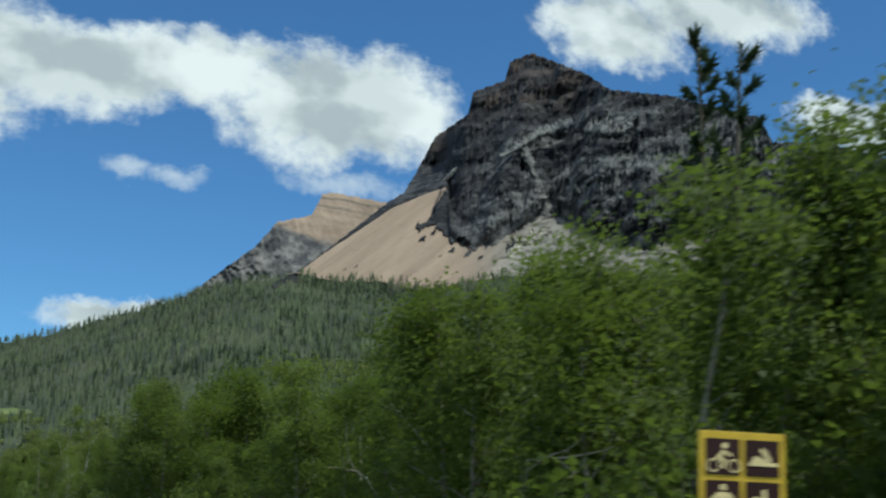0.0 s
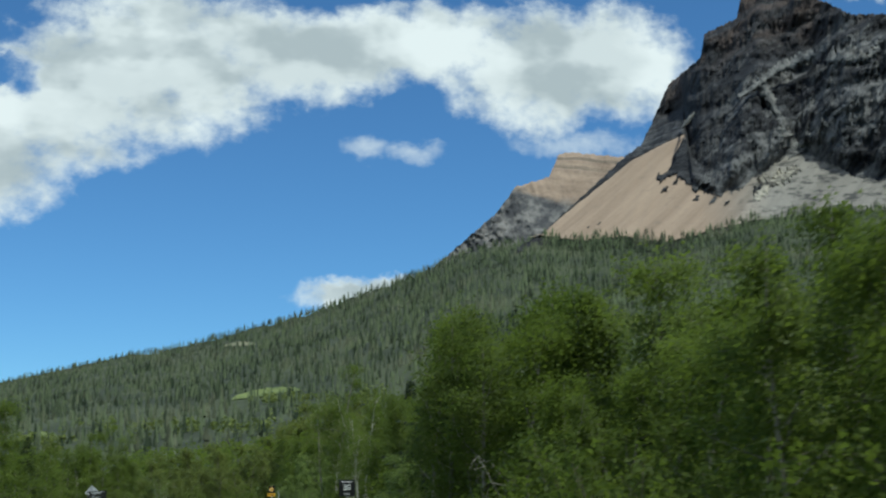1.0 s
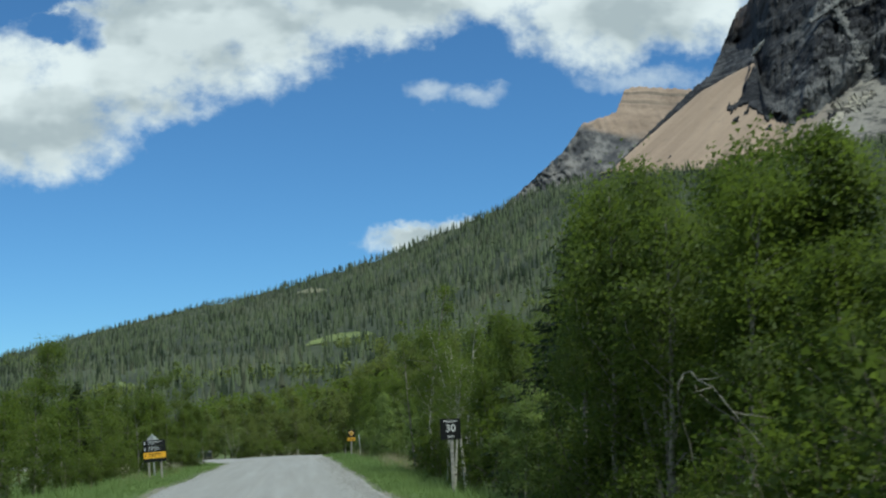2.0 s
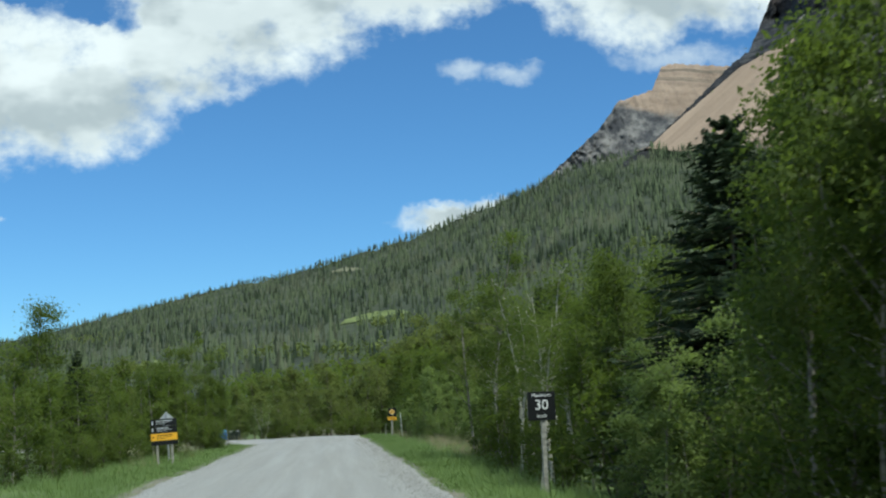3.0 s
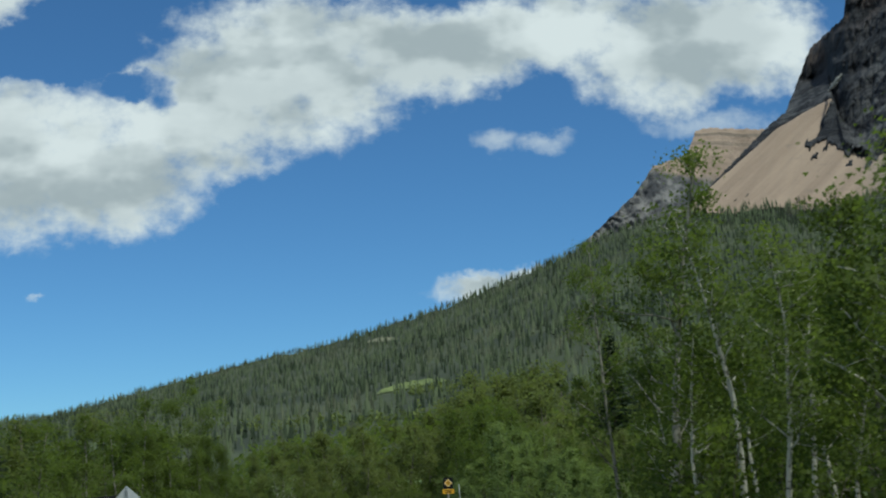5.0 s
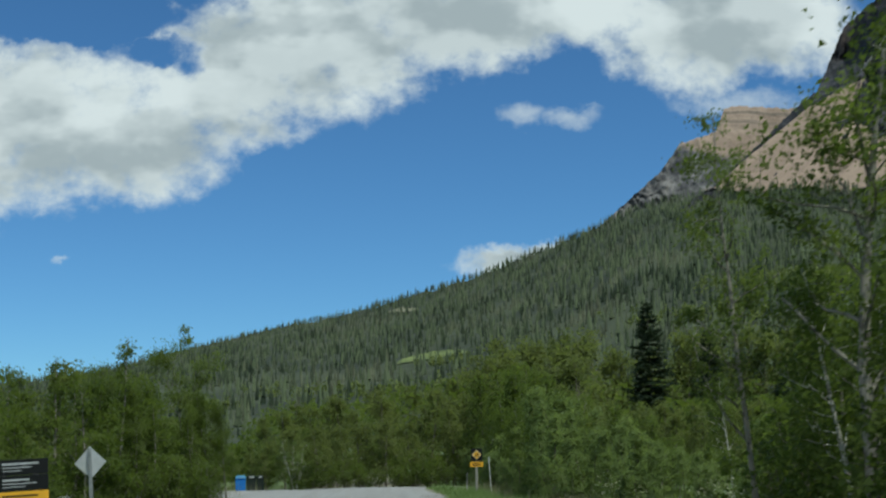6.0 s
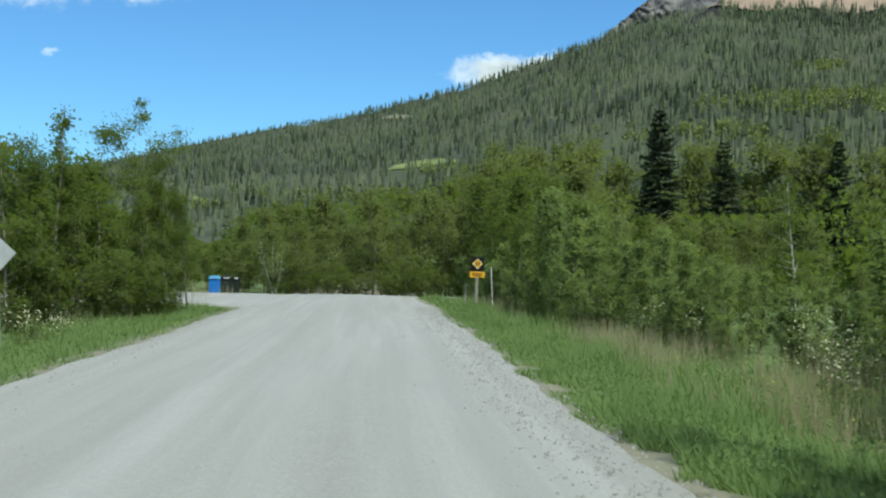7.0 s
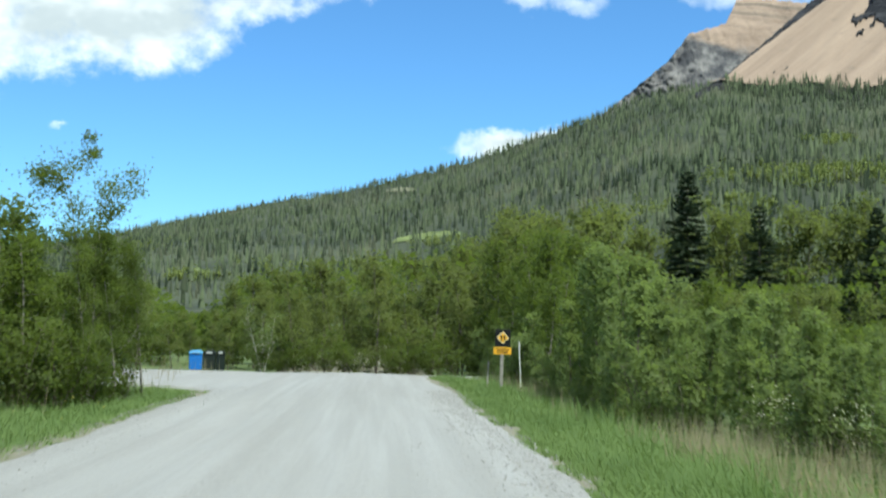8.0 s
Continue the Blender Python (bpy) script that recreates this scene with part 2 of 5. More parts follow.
def _scree(N, p):
    sep = N.n("ShaderNodeSeparateXYZ")
    N.put(sep.inputs[0], p)
    fall = N.vec(N.m("MULTIPLY", N.m("SUBTRACT", N.m("SUBTRACT", sep.outputs[0], N.m("MULTIPLY", sep.outputs[1], 0.42)), N.m("MULTIPLY", sep.outputs[2], 0.7)), 0.04), N.m("MULTIPLY", sep.outputs[1], 0.002), N.m("MULTIPLY", sep.outputs[2], 0.004))
    streak = N.step(N.noise(fall, 1.0, 6.0, 0.6), 0.3, 0.72)
    col = N.mix(streak, (0.222, 0.163, 0.123), (0.318, 0.238, 0.18))
    grey = N.step(N.m("DIVIDE", sep.outputs[0], sep.outputs[1]), 0.395, 0.475)
    col = N.mix(grey, col, N.mix(streak, (0.15, 0.138, 0.125), (0.25, 0.232, 0.21)))
    return N.mix(N.m("MULTIPLY", N.step(N.noise(p, 0.05, 6.0, 0.7), N.m("MULTIPLY_ADD", grey, -0.1, 0.58), N.m("MULTIPLY_ADD", grey, -0.06, 0.7)), N.m("MULTIPLY_ADD", grey, 0.5, 0.35)), col, N.mix(grey, (0.13, 0.11, 0.095), (0.03, 0.03, 0.032)))


def _far_rock(N, p):
    sep = N.n("ShaderNodeSeparateXYZ")
    N.put(sep.inputs[0], p)
    bend = N.m("ADD", sep.outputs[2], N.m("ADD", N.m("MULTIPLY", N.noise(p, 0.004, 4.0), 60.0), N.m("MULTIPLY", sep.outputs[0], 0.12)))
    strata = N.noise(N.vec(0.0, 0.0, N.m("MULTIPLY", bend, 0.045)), 1.0, 4.0, 0.7)
    face = N.mix(N.step(N.noise(p, 0.01, 5.0), 0.35, 0.65), (0.26, 0.19, 0.145), (0.34, 0.253, 0.195))
    ledge = N.m("MULTIPLY", N.step(strata, 0.52, 0.44), N.step(sep.outputs[2], 730.0, 775.0))
    tan_rock = N.mix(N.m("MULTIPLY", ledge, 0.75), face, (0.14, 0.115, 0.095))
    grey = N.mix(N.step(N.noise(p, 0.02, 7.0, 0.65), 0.38, 0.62), (0.055, 0.055, 0.062), (0.20, 0.19, 0.185))
    side = N.m("SUBTRACT", N.m("ADD", sep.outputs[2], N.m("MULTIPLY", N.noise(p, 0.012, 5.0), 120.0)), N.m("MULTIPLY_ADD", sep.outputs[0], -0.33, 999.0))
    return N.mix(N.step(side, -20.0, 25.0), grey, tan_rock)


M_CLEARING = surface("bright hillside grass", lambda N, p: N.mix(N.step(N.noise(p, 0.08, 5.0), 0.35, 0.65), (0.10, 0.13, 0.042), (0.185, 0.22, 0.072)), 0.95)
M_BARE = surface("pale dry slope", lambda N, p: N.mix(N.step(N.noise(p, 0.1, 5.0), 0.35, 0.65), (0.13, 0.14, 0.08), (0.26, 0.24, 0.16)), 0.95)
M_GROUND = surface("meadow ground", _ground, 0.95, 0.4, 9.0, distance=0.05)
M_ROAD = surface("pale gravel", _road, 0.9, 0.5, 45.0)
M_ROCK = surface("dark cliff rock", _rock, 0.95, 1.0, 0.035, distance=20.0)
M_SCREE = surface("tan scree", _scree, 0.95, 0.4, 0.09, distance=3.0)
M_TALUS = surface("grey rubble", lambda N, p: N.mix(N.step(N.noise(p, 0.09, 7.0, 0.7), 0.36, 0.62), (0.045, 0.046, 0.05), (0.20, 0.195, 0.19)), 0.95, 0.6, 0.12, distance=5.0)
M_PALE = surface("cream broken rock", lambda N, p: N.mix(N.step(N.noise(p, 0.035, 7.0, 0.7), 0.40, 0.54), (0.08, 0.074, 0.066), (0.34, 0.315, 0.265)), 0.95, 0.6, 0.1, distance=6.0)
M_FAR = surface("banded limestone", _far_rock, 0.95, 0.8, 0.03, distance=12.0)
M_STONE = surface("loose gravel", lambda N, p: N.mix(N.n("ShaderNodeNewGeometry").outputs["Random Per Island"], (0.16, 0.156, 0.148), (0.31, 0.303, 0.29)), 0.9)
M_LEAF = foliage("aspen leaves", (0.056, 0.084, 0.019), (0.130, 0.172, 0.036), 0.5, 0.6)
M_OLIVE = foliage("young aspen leaves", (0.084, 0.108, 0.034), (0.164, 0.194, 0.062), 0.5, 0.6)
M_SHRUB = foliage("willow leaves", (0.108, 0.148, 0.048), (0.205, 0.262, 0.090), 0.5, 0.6)
M_NEEDLE = foliage("spruce needles", (0.018, 0.030, 0.016), (0.058, 0.082, 0.036), 0.6, 0.2)
M_FAR_NEEDLE = hill_needles()
M_FAR_LEAF = foliage("hillside aspen leaves", (0.08, 0.108, 0.028), (0.20, 0.235, 0.066), 0.6, 0.3, 0.02)
M_GRASS = foliage("verge grass", (0.082, 0.135, 0.042), (0.172, 0.245, 0.086), 0.5, 0.4, 0.45, 0.12)
M_DRY = foliage("dry grass stems", (0.22, 0.19, 0.11), (0.38, 0.34, 0.22), 0.6, 0.2)
M_YELLOW_FLOWER = foliage("yellow flowers", (0.55, 0.45, 0.08), (0.75, 0.66, 0.22), 0.6, 0.2)
M_FLOWER = foliage("pale flowers", (0.5, 0.48, 0.36), (0.75, 0.72, 0.5), 0.6, 0.2)
M_BARK = surface("pale aspen bark", lambda N, p: N.mix(N.step(N.noise(p, 5.0, 6.0, 0.7), 0.52, 0.62), (0.42, 0.40, 0.345), (0.09, 0.085, 0.07)), 0.9, 0.4, 30.0)
M_GREYBARK = surface("grey aspen bark", lambda N, p: N.mix(N.step(N.noise(p, 5.0, 6.0, 0.7), 0.5, 0.62), (0.22, 0.205, 0.165), (0.07, 0.065, 0.055)), 0.9, 0.4, 30.0)
M_TWIG = surface("grey brown bark", lambda N, p: N.mix(N.step(N.noise(p, 4.0, 6.0), 0.4, 0.6), (0.10, 0.08, 0.06), (0.19, 0.165, 0.13)), 0.95, 0.5, 25.0)


# ---------------------------------------------------------------- mesh helpers
def soup(name, verts, faces, mat, parent=None, label="", smooth=False):
    """One mesh object from vertices (n, 3) and faces (m, k), k the same for all."""
    verts, faces = np.asarray(verts, np.float32), np.asarray(faces, np.int32)
    me = bpy.data.meshes.new(name)
    k = faces.shape[1]
    me.vertices.add(len(verts))
    me.vertices.foreach_set("co", verts.ravel())
    me.loops.add(faces.size)
    me.loops.foreach_set("vertex_index", faces.ravel())
    me.polygons.add(len(faces))
    me.polygons.foreach_set("loop_start", np.arange(0, faces.size, k, dtype=np.int32))
    me.update(calc_edges=True)
    if smooth:
        me.polygons.foreach_set("use_smooth", np.ones(len(faces), bool))
    me.materials.append(mat)
    ob = new(name, me)
    ob.parent = parent
    if label:
        tagged(ob, label)
    return ob


def part(name, bm, material, parent, label=""):
    """Links a bmesh as one mesh under a thing or a part."""
    me = bpy.data.meshes.new(name)
    bm.normal_update()
    bm.to_mesh(me)
    bm.free()
    me.materials.append(material)
    ob = new(name, me)
    ob.parent = parent
    if label:
        tagged(ob, label)
    return ob


def thing(name, m, label, category, group="", kind=""):
    ob = new(name)
    ob.empty_display_size = 0.2
    ob.matrix_basis = m
    return tagged(ob, label, category, group, kind)


def block(w, d, h, m=Matrix(), bevel=0.008, segs=2):
    """A bevelled box, w by d by h, standing on its base at the origin of m."""
    bm = bmesh.new()
    bmesh.ops.create_cube(bm, size=1, matrix=Matrix.Translation((0, 0, h / 2)) @ Matrix.Diagonal((w, d, h, 1)))
    if bevel:
        bmesh.ops.bevel(bm, geom=bm.edges[:], offset=min(bevel, w * 0.4, d * 0.4, h * 0.4), segments=segs, affect="EDGES")
    bm.transform(m)
    return bm


def slab(outline, thick, m=Matrix(), bevel=0.0):
    """A plate of the given outline in the xz plane, its front at y = 0 and its back at y = thick."""
    bm = bmesh.new()
    f = bm.faces.new([bm.verts.new((x, 0, z)) for x, z in outline])
    r = bmesh.ops.extrude_face_region(bm, geom=[f])
    bmesh.ops.translate(bm, vec=(0, thick, 0), verts=[e for e in r["geom"] if isinstance(e, bmesh.types.BMVert)])
    bmesh.ops.recalc_face_normals(bm, faces=bm.faces[:])
    if bevel:
        bmesh.ops.bevel(bm, geom=bm.edges[:], offset=bevel, segments=1, affect="EDGES")
    bm.transform(m)
    return bm


def rounded(w, h, r, n=4, cx=0.0, cz=0.0):
    pts = []
    for sx, sz, a0 in ((1, 1, 0), (-1, 1, 90), (-1, -1, 180), (1, -1, 270)):
        for i in range(n + 1):
            a = radians(a0 + 90 * i / n)
            pts.append((cx + sx * (w / 2 - r) + r * math.cos(a), cz + sz * (h / 2 - r) + r * math.sin(a)))
    return pts


def disc(r, n=20, cx=0.0, cz=0.0):
    return [(cx + r * math.cos(2 * math.pi * i / n), cz + r * math.sin(2 * math.pi * i / n)) for i in range(n)]


class Sticks:
    """Collects tapered tubes of one mesh."""

    def __init__(self):
        self.v, self.f = [], []

    def add(self, pts, radii, sides=6):
        base = len(self.v)
        for i, p in enumerate(pts):
            a, b = pts[max(i - 1, 0)], pts[min(i + 1, len(pts) - 1)]
            t = (Vector(b) - Vector(a)).normalized()
            u = t.orthogonal().normalized()
            w = t.cross(u)
            for k in range(sides):
                c = 2 * math.pi * k / sides
                self.v.append(tuple(Vector(p) + (u * math.cos(c) + w * math.sin(c)) * radii[i]))
        for i in range(len(pts) - 1):
            for k in range(sides):
                q = (k + 1) % sides
                self.f.append((base + i * sides + k, base + i * sides + q, base + (i + 1) * sides + q, base + (i + 1) * sides + k))


def leaf_tris(centres, size, rng):
    """Small pointed leaves, one triangle each."""
    n = len(centres)
    a, b = rng.normal(size=(n, 3)), rng.normal(size=(n, 3))
    a /= np.linalg.norm(a, axis=1, keepdims=True)
    b -= a * (a * b).sum(1, keepdims=True)
    b /= np.linalg.norm(b, axis=1, keepdims=True)
    s = (size * rng.uniform(0.6, 1.35, n))[:, None]
    v = np.stack([centres - a * s * 0.5, centres + a * s * 0.3 + b * s * 0.45, centres + a * s * 0.35 - b * s * 0.42], 1).reshape(-1, 3)
    return v, np.arange(3 * n).reshape(n, 3)


def crown_normals(ob, centre, size, rng, up=0.35, own=0.55):
    """Leaves of a crown turned to the light as its outer surface is: shading follows the whole crown."""
    me = ob.data
    n = len(me.vertices) // 3
    v = np.empty(len(me.vertices) * 3, np.float32)
    me.vertices.foreach_get("co", v)
    v = v.reshape(n, 3, 3)
    out = (v.mean(1) - centre) / size
    out /= np.linalg.norm(out, axis=1, keepdims=True) + 1e-6
    flat = np.cross(v[:, 1] - v[:, 0], v[:, 2] - v[:, 0])
    flat /= np.linalg.norm(flat, axis=1, keepdims=True) + 1e-9
    out = out + np.array((0, 0, up))
    turned = (flat * out).sum(1) < 0
    v[turned] = v[turned][:, ::-1]
    flat[turned] *= -1
    me.vertices.foreach_set("co", v.ravel())
    me.polygons.foreach_set("use_smooth", np.ones(n, bool))
    me.update()
    me.normals_split_custom_set_from_vertices(np.repeat(out + own * flat, 3, 0).tolist())


def leaf_quads(centres, size, rng, flat=0.0, narrow=0.6):
    """Diamond-shaped leaves of about that size at the centres, turned at random."""
    n = len(centres)
    a = rng.normal(size=(n, 3))
    a[:, 2] *= 1 - flat
    a /= np.linalg.norm(a, axis=1, keepdims=True)
    b = np.cross(a, rng.normal(size=(n, 3)))
    b /= np.linalg.norm(b, axis=1, keepdims=True)
    s = (size * rng.uniform(0.6, 1.35, n))[:, None]
    a, b = a * s * 0.5, b * s * 0.5 * narrow
    v = np.stack([centres - a, centres + b, centres + a, centres - b], 1).reshape(-1, 3)
    return v, np.arange(4 * n).reshape(n, 4)


# ---------------------------------------------------------------- the land
def curve(table):
    xs, ys = zip(*table)
    return lambda a: np.interp(a, xs, ys)


# forested ridge: bearing from the road (degrees right of +y) against the height of its crest (degrees)
ridge_top = curve([(-180, 1.5), (-70, 2.2), (-30, 2.7), (-13.7, 3.72), (-9.3, 4.8), (-4.1, 6.0), (-1.3, 6.52), (1.0, 7.16), (4.0, 7.95), (6.3, 8.78), (8.4, 9.5),
                   (10.4, 10.28), (11.9, 10.9), (14.6, 11.3), (16.6, 11.0), (18.5, 11.1), (20.4, 10.75), (24.3, 11.5), (28.1, 11.6), (38, 11.0), (60, 7), (100, 3), (180, 1.5)])
ridge_far = curve([(-180, 2600), (-30, 2700), (-4, 2600), (2, 2350), (9, 1850), (14.6, 1480), (40, 1480), (70, 1900), (180, 2600)])
HUB = 34.0   # bearings are counted from this place on the road


def land(x, y):
    """Height of the ground."""
    x, y = np.asarray(x, float), np.asarray(y, float)
    r, a = np.hypot(x, y - HUB), np.degrees(np.arctan2(x, y - HUB))
    rs = ridge_far(a)
    zs = rs * np.tan(np.radians(ridge_top(a))) + EYE
    t = np.clip((r - 230) / (rs - 230), 0, 1)
    far = zs * t ** 1.32 * (1 + 0.05 * np.sin(a * 1.7 + r * 0.004) * np.sin(r * 0.011) * (1 - t))
    far = np.where(r > rs, zs - (r - rs) * 0.03, far)
    side = np.where(x > 0, x - 2.35, -4.7 - x)
    near = -0.06 - 0.22 * np.clip((side - 0.4) / 2.2, 0, 1) + 0.05 * np.sin(x * 1.3 + y * 0.31) * np.clip(side, 0, 1)
    near = np.where((y > 104) & (x < 0), -0.06 - 0.1 * np.clip((side - 22) / 5, 0, 1), near)
    return near + far - 0.022 * np.clip(y - 122, 0, 14)


def spread(lo, hi, step, grow, end):
    mid = list(np.arange(lo, hi + 0.01, step))
    out, s, p = [], step, hi
    while p < end:
        s *= grow
        p += s
        out.append(p)
    left, s, p = [], step, lo
    while p > -end:
        s *= grow
        p -= s
        left.append(p)
    return np.array(left[::-1] + mid + out)


def sheet(name, X, Y, Z, mat, smooth=True):
    h, w = X.shape
    idx = np.arange(h * w).reshape(h, w)
    f = np.stack([idx[:-1, :-1], idx[:-1, 1:], idx[1:, 1:], idx[1:, :-1]], -1).reshape(-1, 4)
    return soup(name, np.stack([X, Y, Z], -1).reshape(-1, 3), f, mat, smooth=smooth)


gx, gy = np.meshgrid(spread(-14, 14, 0.5, 1.055, 4300), spread(-30, 140, 2.0, 1.05, 4300))
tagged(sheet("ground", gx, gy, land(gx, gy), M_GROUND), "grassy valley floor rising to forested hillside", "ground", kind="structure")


def ridged(p, octaves=5, gain=0.55):
    total, amp = 0.0, 1.0
    for _ in range(octaves):
        total += amp * (1 - abs(noise.noise(p)) * 2)
        p, amp = p * 2.1, amp * gain
    return total


# the dark peak: crest, foot of the cliffs and top of the woods, by bearing
crest = curve([(13.5, 10.6), (14.8, 11.3), (16.6, 12.8), (18.7, 14.55), (19.5, 15.05), (20.05, 16.0), (20.9, 17.65), (22.45, 18.72), (22.66, 19.72), (24.2, 20.27),
               (24.4, 21.1), (25.44, 21.5), (26.6, 21.1), (28.1, 20.55), (29.2, 19.85), (32.1, 19.5), (35, 18.7), (36.1, 18.4), (36.7, 17.25), (38.9, 17.2), (40.8, 16.5), (46, 15), (52, 11)])
cliff_foot = curve([(13.5, 10.9), (14.8, 11.35), (17.5, 13.3), (19.05, 14.4), (20.56, 15.05), (21.5, 15.4), (21.75, 13.2), (22.2, 12.75), (22.86, 12.6), (23.84, 12.9), (24.83, 13.4),
                    (25.8, 14.0), (26.4, 14.3), (27.1, 14.0), (28.8, 12.9), (31, 12.6), (34, 13.6), (40, 13.2), (52, 11)])
rib_edge = curve([(12.0, 20.2), (13.5, 20.24), (14.5, 20.86), (15.3, 21.56), (17, 22.5)])    # left edge of the buttress, by height


def reach(a, e):
    """Distance of the mountain's face at bearing a and height e (degrees): scree leans back, cliffs stand steep."""
    b = cliff_foot(a)
    return 1475 + 71 * (np.minimum(e, b) - 11.2) + 18 * np.maximum(e - b, 0)


def polar(a, e, r, hub=2.0):
    return r * np.sin(np.radians(a)), hub + r * np.cos(np.radians(a)), EYE + r * np.tan(np.radians(e))


def rough(az, e, sa, se, seed):
    return np.array([noise.noise(Vector((a * sa, q * se, seed))) for a, q in zip(az, e)])


def face(az, e):
    """Distance of the rock at bearings az and heights e: folds, ribs, ledges and the buttress over the scree."""
    foot = cliff_foot(az)
    above = np.clip((e - foot) / 0.8, 0, 1)
    d = np.array([0.6 * ridged(Vector((a * 0.42 - q * 0.16, q * 0.1, 4.0)), 3) + 0.4 * ridged(Vector((a * 1.7 - q * 0.5, q * 0.5, 1.0)), 6, 0.62) for a, q in zip(az, e)])
    st = rough(az, e, 0.12, 1.6, 9.0) + 0.5 * rough(az, e, 0.9, 4.2, 2.0)
    corner = 23.2 + (e - 13) * 0.36                      # the left wall turns away here
    turn = 62 * np.clip(corner - az, 0, 5) * np.clip((e - foot) / 1.2, 0, 1)
    folds = rough(az - e * 0.25, e, 0.8, 0.08, 31.0)
    w = e - 0.33 * (az - 20) + 0.5 * rough(az, e, 0.5, 0.3, 21.0) + 0.2 * rough(az, e, 2.1, 1.0, 3.0)
    shelf = sum(k * np.clip((w - c) / b, 0, 1) for c, b, k in ((13.4, 0.35, 14), (14.4, 0.25, 18), (15.1, 0.3, 34), (16.2, 0.25, 30), (17.2, 0.25, 26), (18.6, 0.3, 34)))
    crag = np.array([ridged(Vector((a * 3.6 - q * 0.7, q * 1.5, 6.0)), 3, 0.6) for a, q in zip(az, e)])
    r = reach(az, e) + above * (crag * -5 + d * -24 + st * 7 + 14 + shelf + turn + folds * 34) + (1 - above) * 7
    jag = st * 0.22 + 0.35 * rough(az, e, 2.2, 1.2, 41.0) + 0.3 * rough(az - e * 0.5, e, 4.0, 0.6, 8.0) + 0.22 * rough(az - e * 0.5, e, 11.0, 2.0, 14.0)
    rib = np.clip((az - rib_edge(e) + jag) / 0.2, 0, 1) * np.clip((e - np.interp(az, (20, 20.3, 21.1, 21.9, 22.9), (13.6, 13.4, 13.45, 12.85, 12.6)) + 1.6 * jag) / 0.2, 0, 1) * np.clip((23.6 - az) / 0.9, 0, 1)
    return r - 17 * rib * np.clip((16.5 - e) / 1.2, 0, 1)


def build_peak():
    az = np.concatenate([np.linspace(13.6, 36.9, 600), np.linspace(37.0, 51.5, 110)])
    X, Y, Z = [], [], []
    top = crest(az) + 0.05 * np.sin(az * 9.0) * np.sin(az * 23.0)
    for s in np.linspace(0, 1, 190):
        e = 10.0 + (top - 10.0) * s
        r = face(az, e)
        x, y, z = polar(az, e, r)
        X.append(x), Y.append(y), Z.append(z)
    for k in range(1, 9):                                  # the far side falls away
        q = r + 70 * k
        X.append(q * np.sin(np.radians(az))), Y.append(HUB + q * np.cos(np.radians(az))), Z.append(np.maximum(z - 26 * k - 3 * k * k, 120))
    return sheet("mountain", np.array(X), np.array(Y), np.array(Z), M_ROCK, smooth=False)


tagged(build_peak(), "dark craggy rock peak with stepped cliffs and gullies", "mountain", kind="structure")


def build_scree():
    az = np.linspace(14.2, 34, 420)
    jag = np.array([0.6 * noise.noise(Vector((a * 0.9, 0, 5.0))) + 0.3 * noise.noise(Vector((a * 2.7, 3.0, 0))) + 0.5 * noise.noise(Vector((a * 6, 3.0, 0))) + 0.3 * noise.noise(Vector((a * 15, 7.0, 0))) for a in az])
    top = np.minimum(cliff_foot(az) + np.where(az > 21.7, jag * 0.5, jag * 0.06), crest(az) - 0.06 - 0.18 * np.exp(-((az - 18.4) / 1.2) ** 2))
    top = np.maximum(top, 10.4)
    X, Y, Z = [], [], []
    foot = ridge_top(az) - 0.12 + 0.08 * jag
    top = np.maximum(top, foot + 0.02)
    for s in np.linspace(0, 1, 50):
        e = foot + (top - foot) * s
        w = np.array([noise.noise(Vector((a * 2.2 - q * 1.2, q * 0.5, 1.0))) for a, q in zip(az, e)])
        r = reach(az, e) - 2.5 * (1 - s) - 1.0 - w * 2.5
        x, y, z = polar(az, e, np.where(s > 0.99, reach(az, e) + 9, r))
        X.append(x), Y.append(y), Z.append(z)
    return sheet("scree_slope", np.array(X), np.array(Y), np.array(Z), M_SCREE)


tagged(build_scree(), "tan and grey scree fans below the cliffs", "scree", kind="structure")

def rubble(name, line, mat, label, ragged=0.6):
    """Loose rubble lying in a gully or along a ledge; the line gives bearing, height and half width."""
    line = np.array(line)
    at_ = np.linspace(0, 1, 60)
    a, e, w = (np.interp(at_, np.linspace(0, 1, len(line)), line[:, k]) for k in range(3))
    da, de = np.gradient(a), np.gradient(e)
    n = np.hypot(da, de)
    wob = rough(a, e, 6.0, 6.0, 12.0)
    a, e = a - de / n * wob * w * 0.5, e + da / n * wob * w * 0.5
    X, Y, Z = [], [], []
    for s in np.linspace(-1, 1, 13):
        half = 1.6 * w * np.maximum(0.04, 0.8 + ragged * 2.4 * rough(a, e + s, 9.0, 9.0, 5.0 + np.sign(s)))
        p, q = a - de / n * half * s, e + da / n * half * s
        x, y, z = polar(p, q, np.minimum(face(p, q), reach(p, q)) - 5 + 14 * abs(s) ** 3)
        X.append(x), Y.append(y), Z.append(z)
    return tagged(sheet(name, np.array(X), np.array(Y), np.array(Z), mat), label, "scree", kind="structure")


